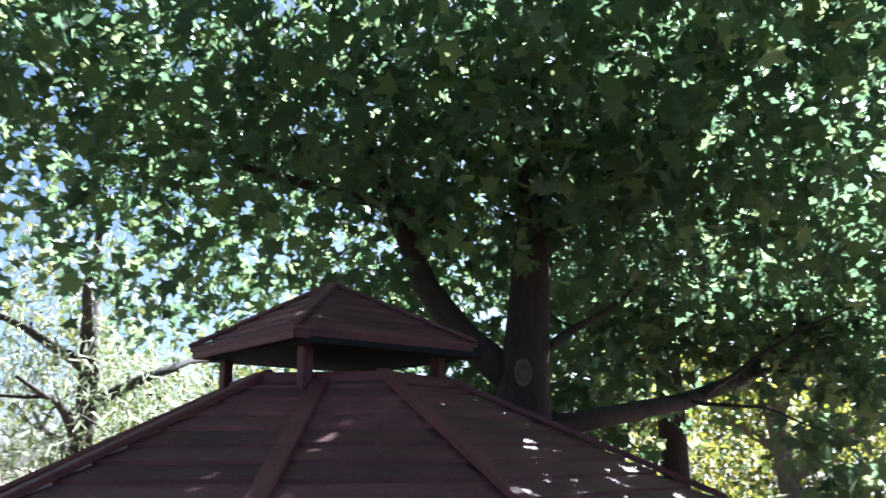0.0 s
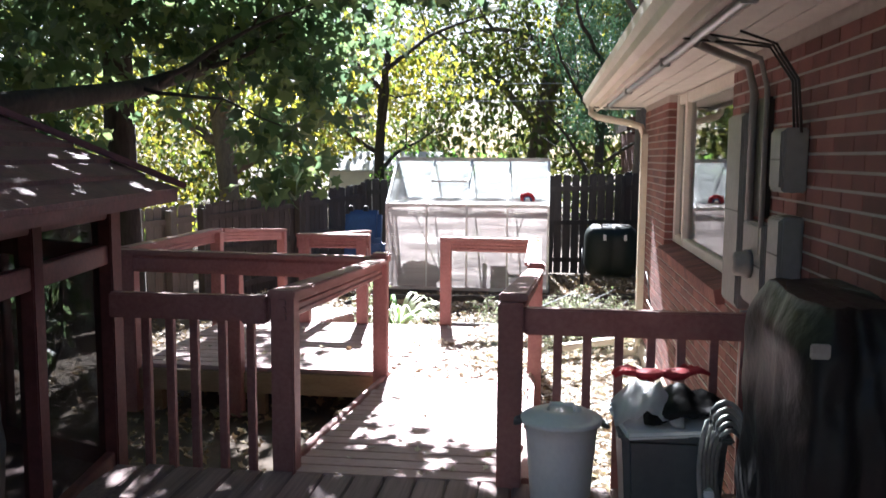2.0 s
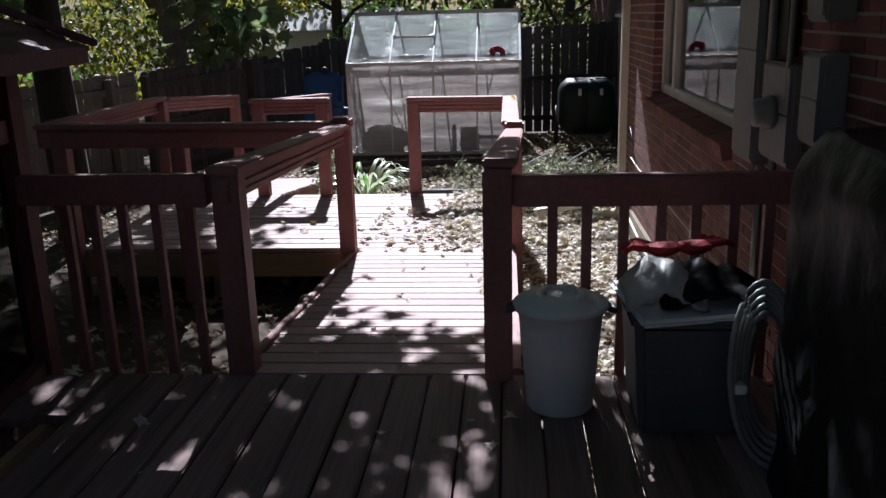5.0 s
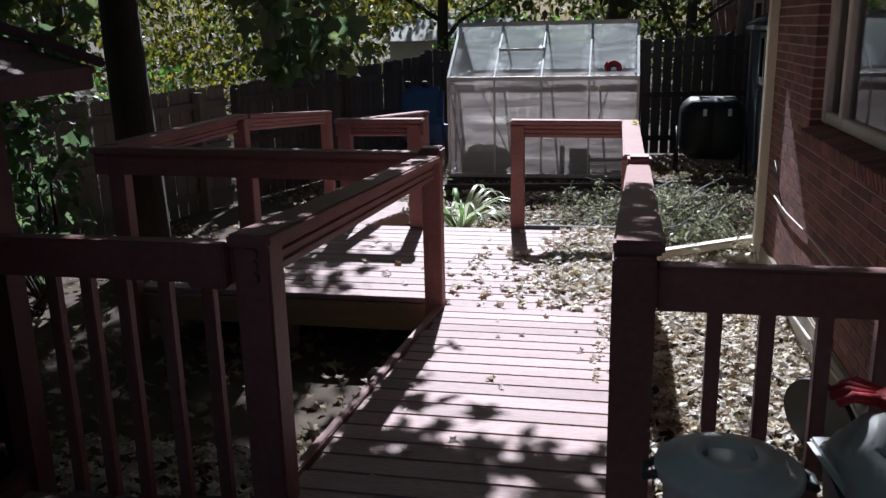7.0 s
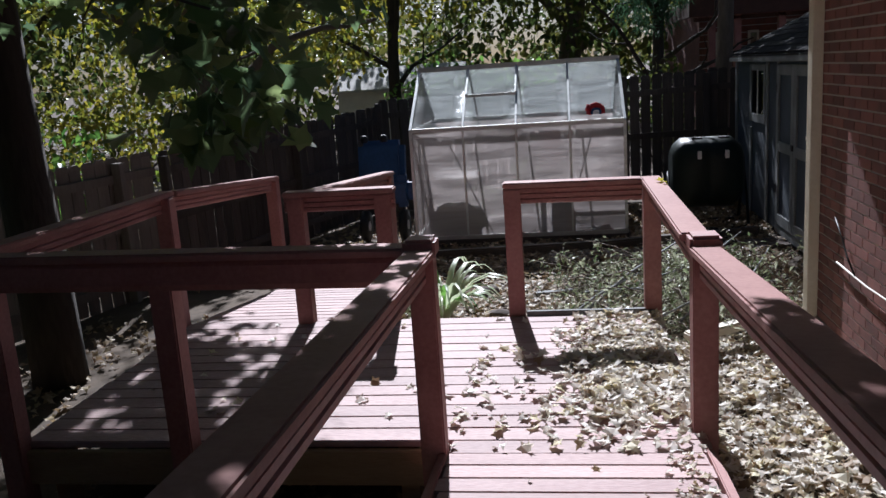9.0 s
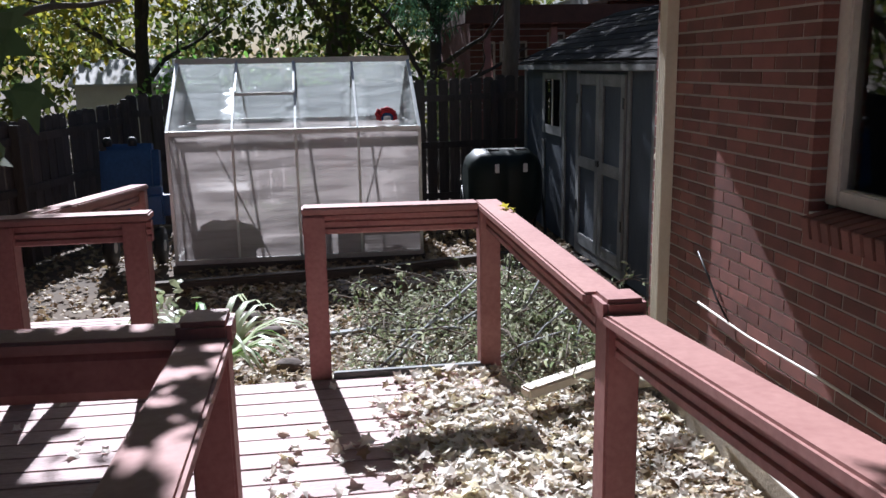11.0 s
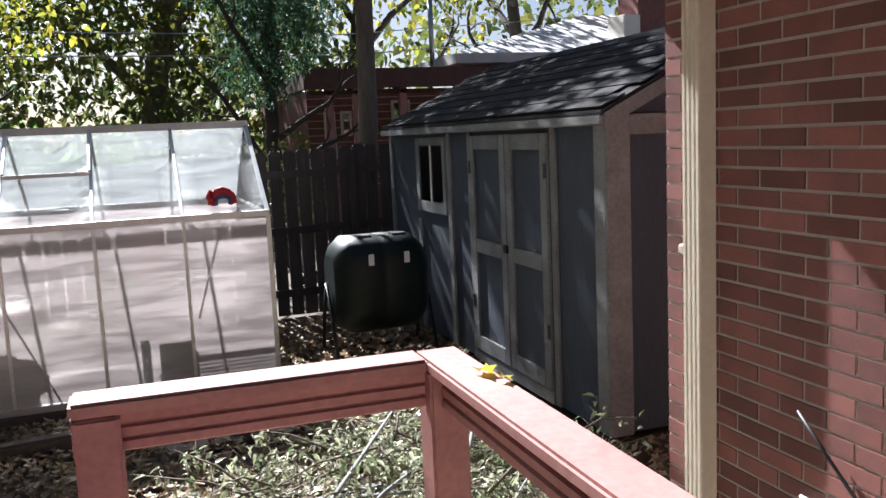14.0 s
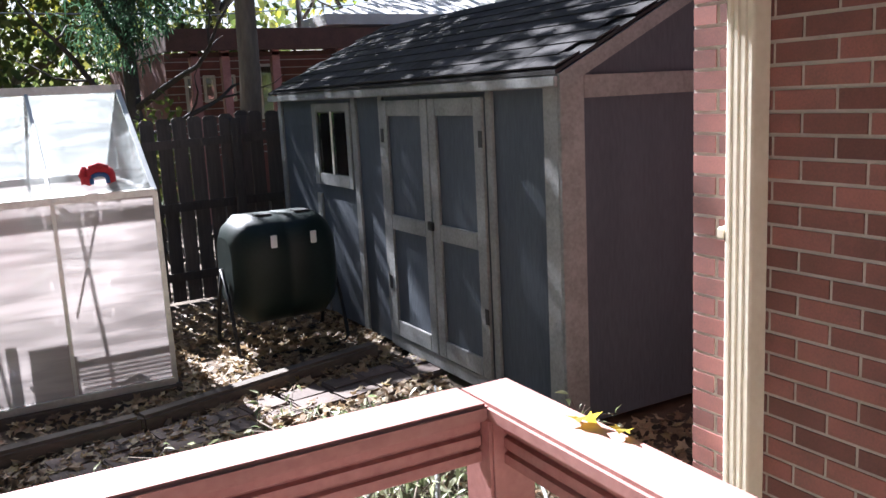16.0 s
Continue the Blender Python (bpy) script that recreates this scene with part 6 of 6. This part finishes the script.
for x in (2.35, 2.85, 3.7, 4.9, 7.0):
    part("post", bm_box(x - 0.07, x + 0.07, PY + 0.3, PY + 0.44, 0, 3.01, 0.01), RED, pc)
part("beam", bm_box(2.0, 8.9, PY + 0.3, PY + 0.44, 2.70, 2.775, 0.01), BROWN, pc)
lamp = thing("wall_lantern", "small black lantern hanging under the patio cover", "lantern")
part("lantern_body", bm_lathe([(0.05, 0), (0.09, 0.06), (0.1, 0.24), (0.03, 0.32)], 10, (5.3, PY + 0.5, 2.0)), DARK, lamp)
part("hanger", bm_tube([(5.3, PY + 0.5, 2.3), (5.3, PY + 0.5, 2.62)], 0.012, 6), DARK, lamp)
for i in range(2):
    solid("overhead_wire", bm_tube([(-20, 14 + i, 3.4 + 0.5 * i), (-8, 19 + i, 3.0 + 0.5 * i), (4, 25 + i, 3.5 + 0.6 * i), (14, 30 + i, 4.6 + 0.7 * i)], 0.014, 6), PIPE, "grey overhead cable crossing behind the trees", "wire")

# ---- brick pieces, last ----
BL, BH, J = 0.194, 0.0545, 0.011
near_b = mesh_of("brick", bm_box(0, 0.09, -BL / 2, BL / 2, 0, BH, 0.0), BRICK)
rows = int(2.40 / (BH + J))
count = 0
verts, faces = [], []
for r in range(rows):
    z = -0.138 + r * (BH + J)
    off = 0 if r % 2 else (BL + J) / 2
    nbk = int(13.4 / (BL + J)) + 1
    for i in range(nbk):
        y1 = 7.575 - i * (BL + J)
        if r % 2 == 0:
            y1 = 7.575 - (BL / 2 + J / 2) - (i - 1) * (BL + J) - J / 2 if i > 0 else 7.575
        y0 = y1 - (BL if (r % 2 or i > 0) else BL / 2 - J / 2)
        if y0 < -5.9:
            continue
        hole = False
        for a, b, za, zb in ((W0, W1, WZ0 - 0.09, 9), (D0, D1, 0.1, 2.15)):
            if y1 > a and y0 < b and z + BH > za and z < zb:
                if y0 < a - 0.004:
                    y1 = a + 0.004
                elif y1 > b + 0.004:
                    y0 = b - 0.004
                else:
                    hole = True
        if hole or y1 - y0 < 0.012:
            continue
        jit = 0.0012 * noise.noise(Vector((y0 * 9, z * 30, 0)))
        if y0 > 5.9 and 0.3 < z and count < 300 and abs(y1 - y0 - BL) < 0.002:
            piece("brick", near_b, house, (WALL + jit, (y0 + y1) / 2, z), (0, 0, 0))
            count += 1
        else:
            n0 = len(verts)
            for xx in (WALL + jit, WALL + 0.09):
                verts += [(xx, y0, z), (xx, y1, z), (xx, y1, z + BH), (xx, y0, z + BH)]
            faces += [(n0, n0 + 3, n0 + 2, n0 + 1), (n0, n0 + 1, n0 + 5, n0 + 4), (n0 + 3, n0 + 7, n0 + 6, n0 + 2), (n0, n0 + 4, n0 + 7, n0 + 3), (n0 + 1, n0 + 2, n0 + 6, n0 + 5)]
me = bpy.data.meshes.new("brick_courses")
me.from_pydata(verts, [], faces)
me.materials.append(BRICK)
bc = new("brick_courses", me)
bc.parent = house
tagged(bc, kind="stuff")
rw = mesh_of("rowlock_brick", bm_box(-0.09, 0.12, -0.0285, 0.0285, -0.045, 0.045, 0.004), BRICK)
for i in range(int((W1 - W0) / 0.0675)):
    piece("brick", rw, sill, (WALL + 0.03, W0 + 0.034 + i * 0.0675, WZ0 - 0.035), (0, -0.2, 0))
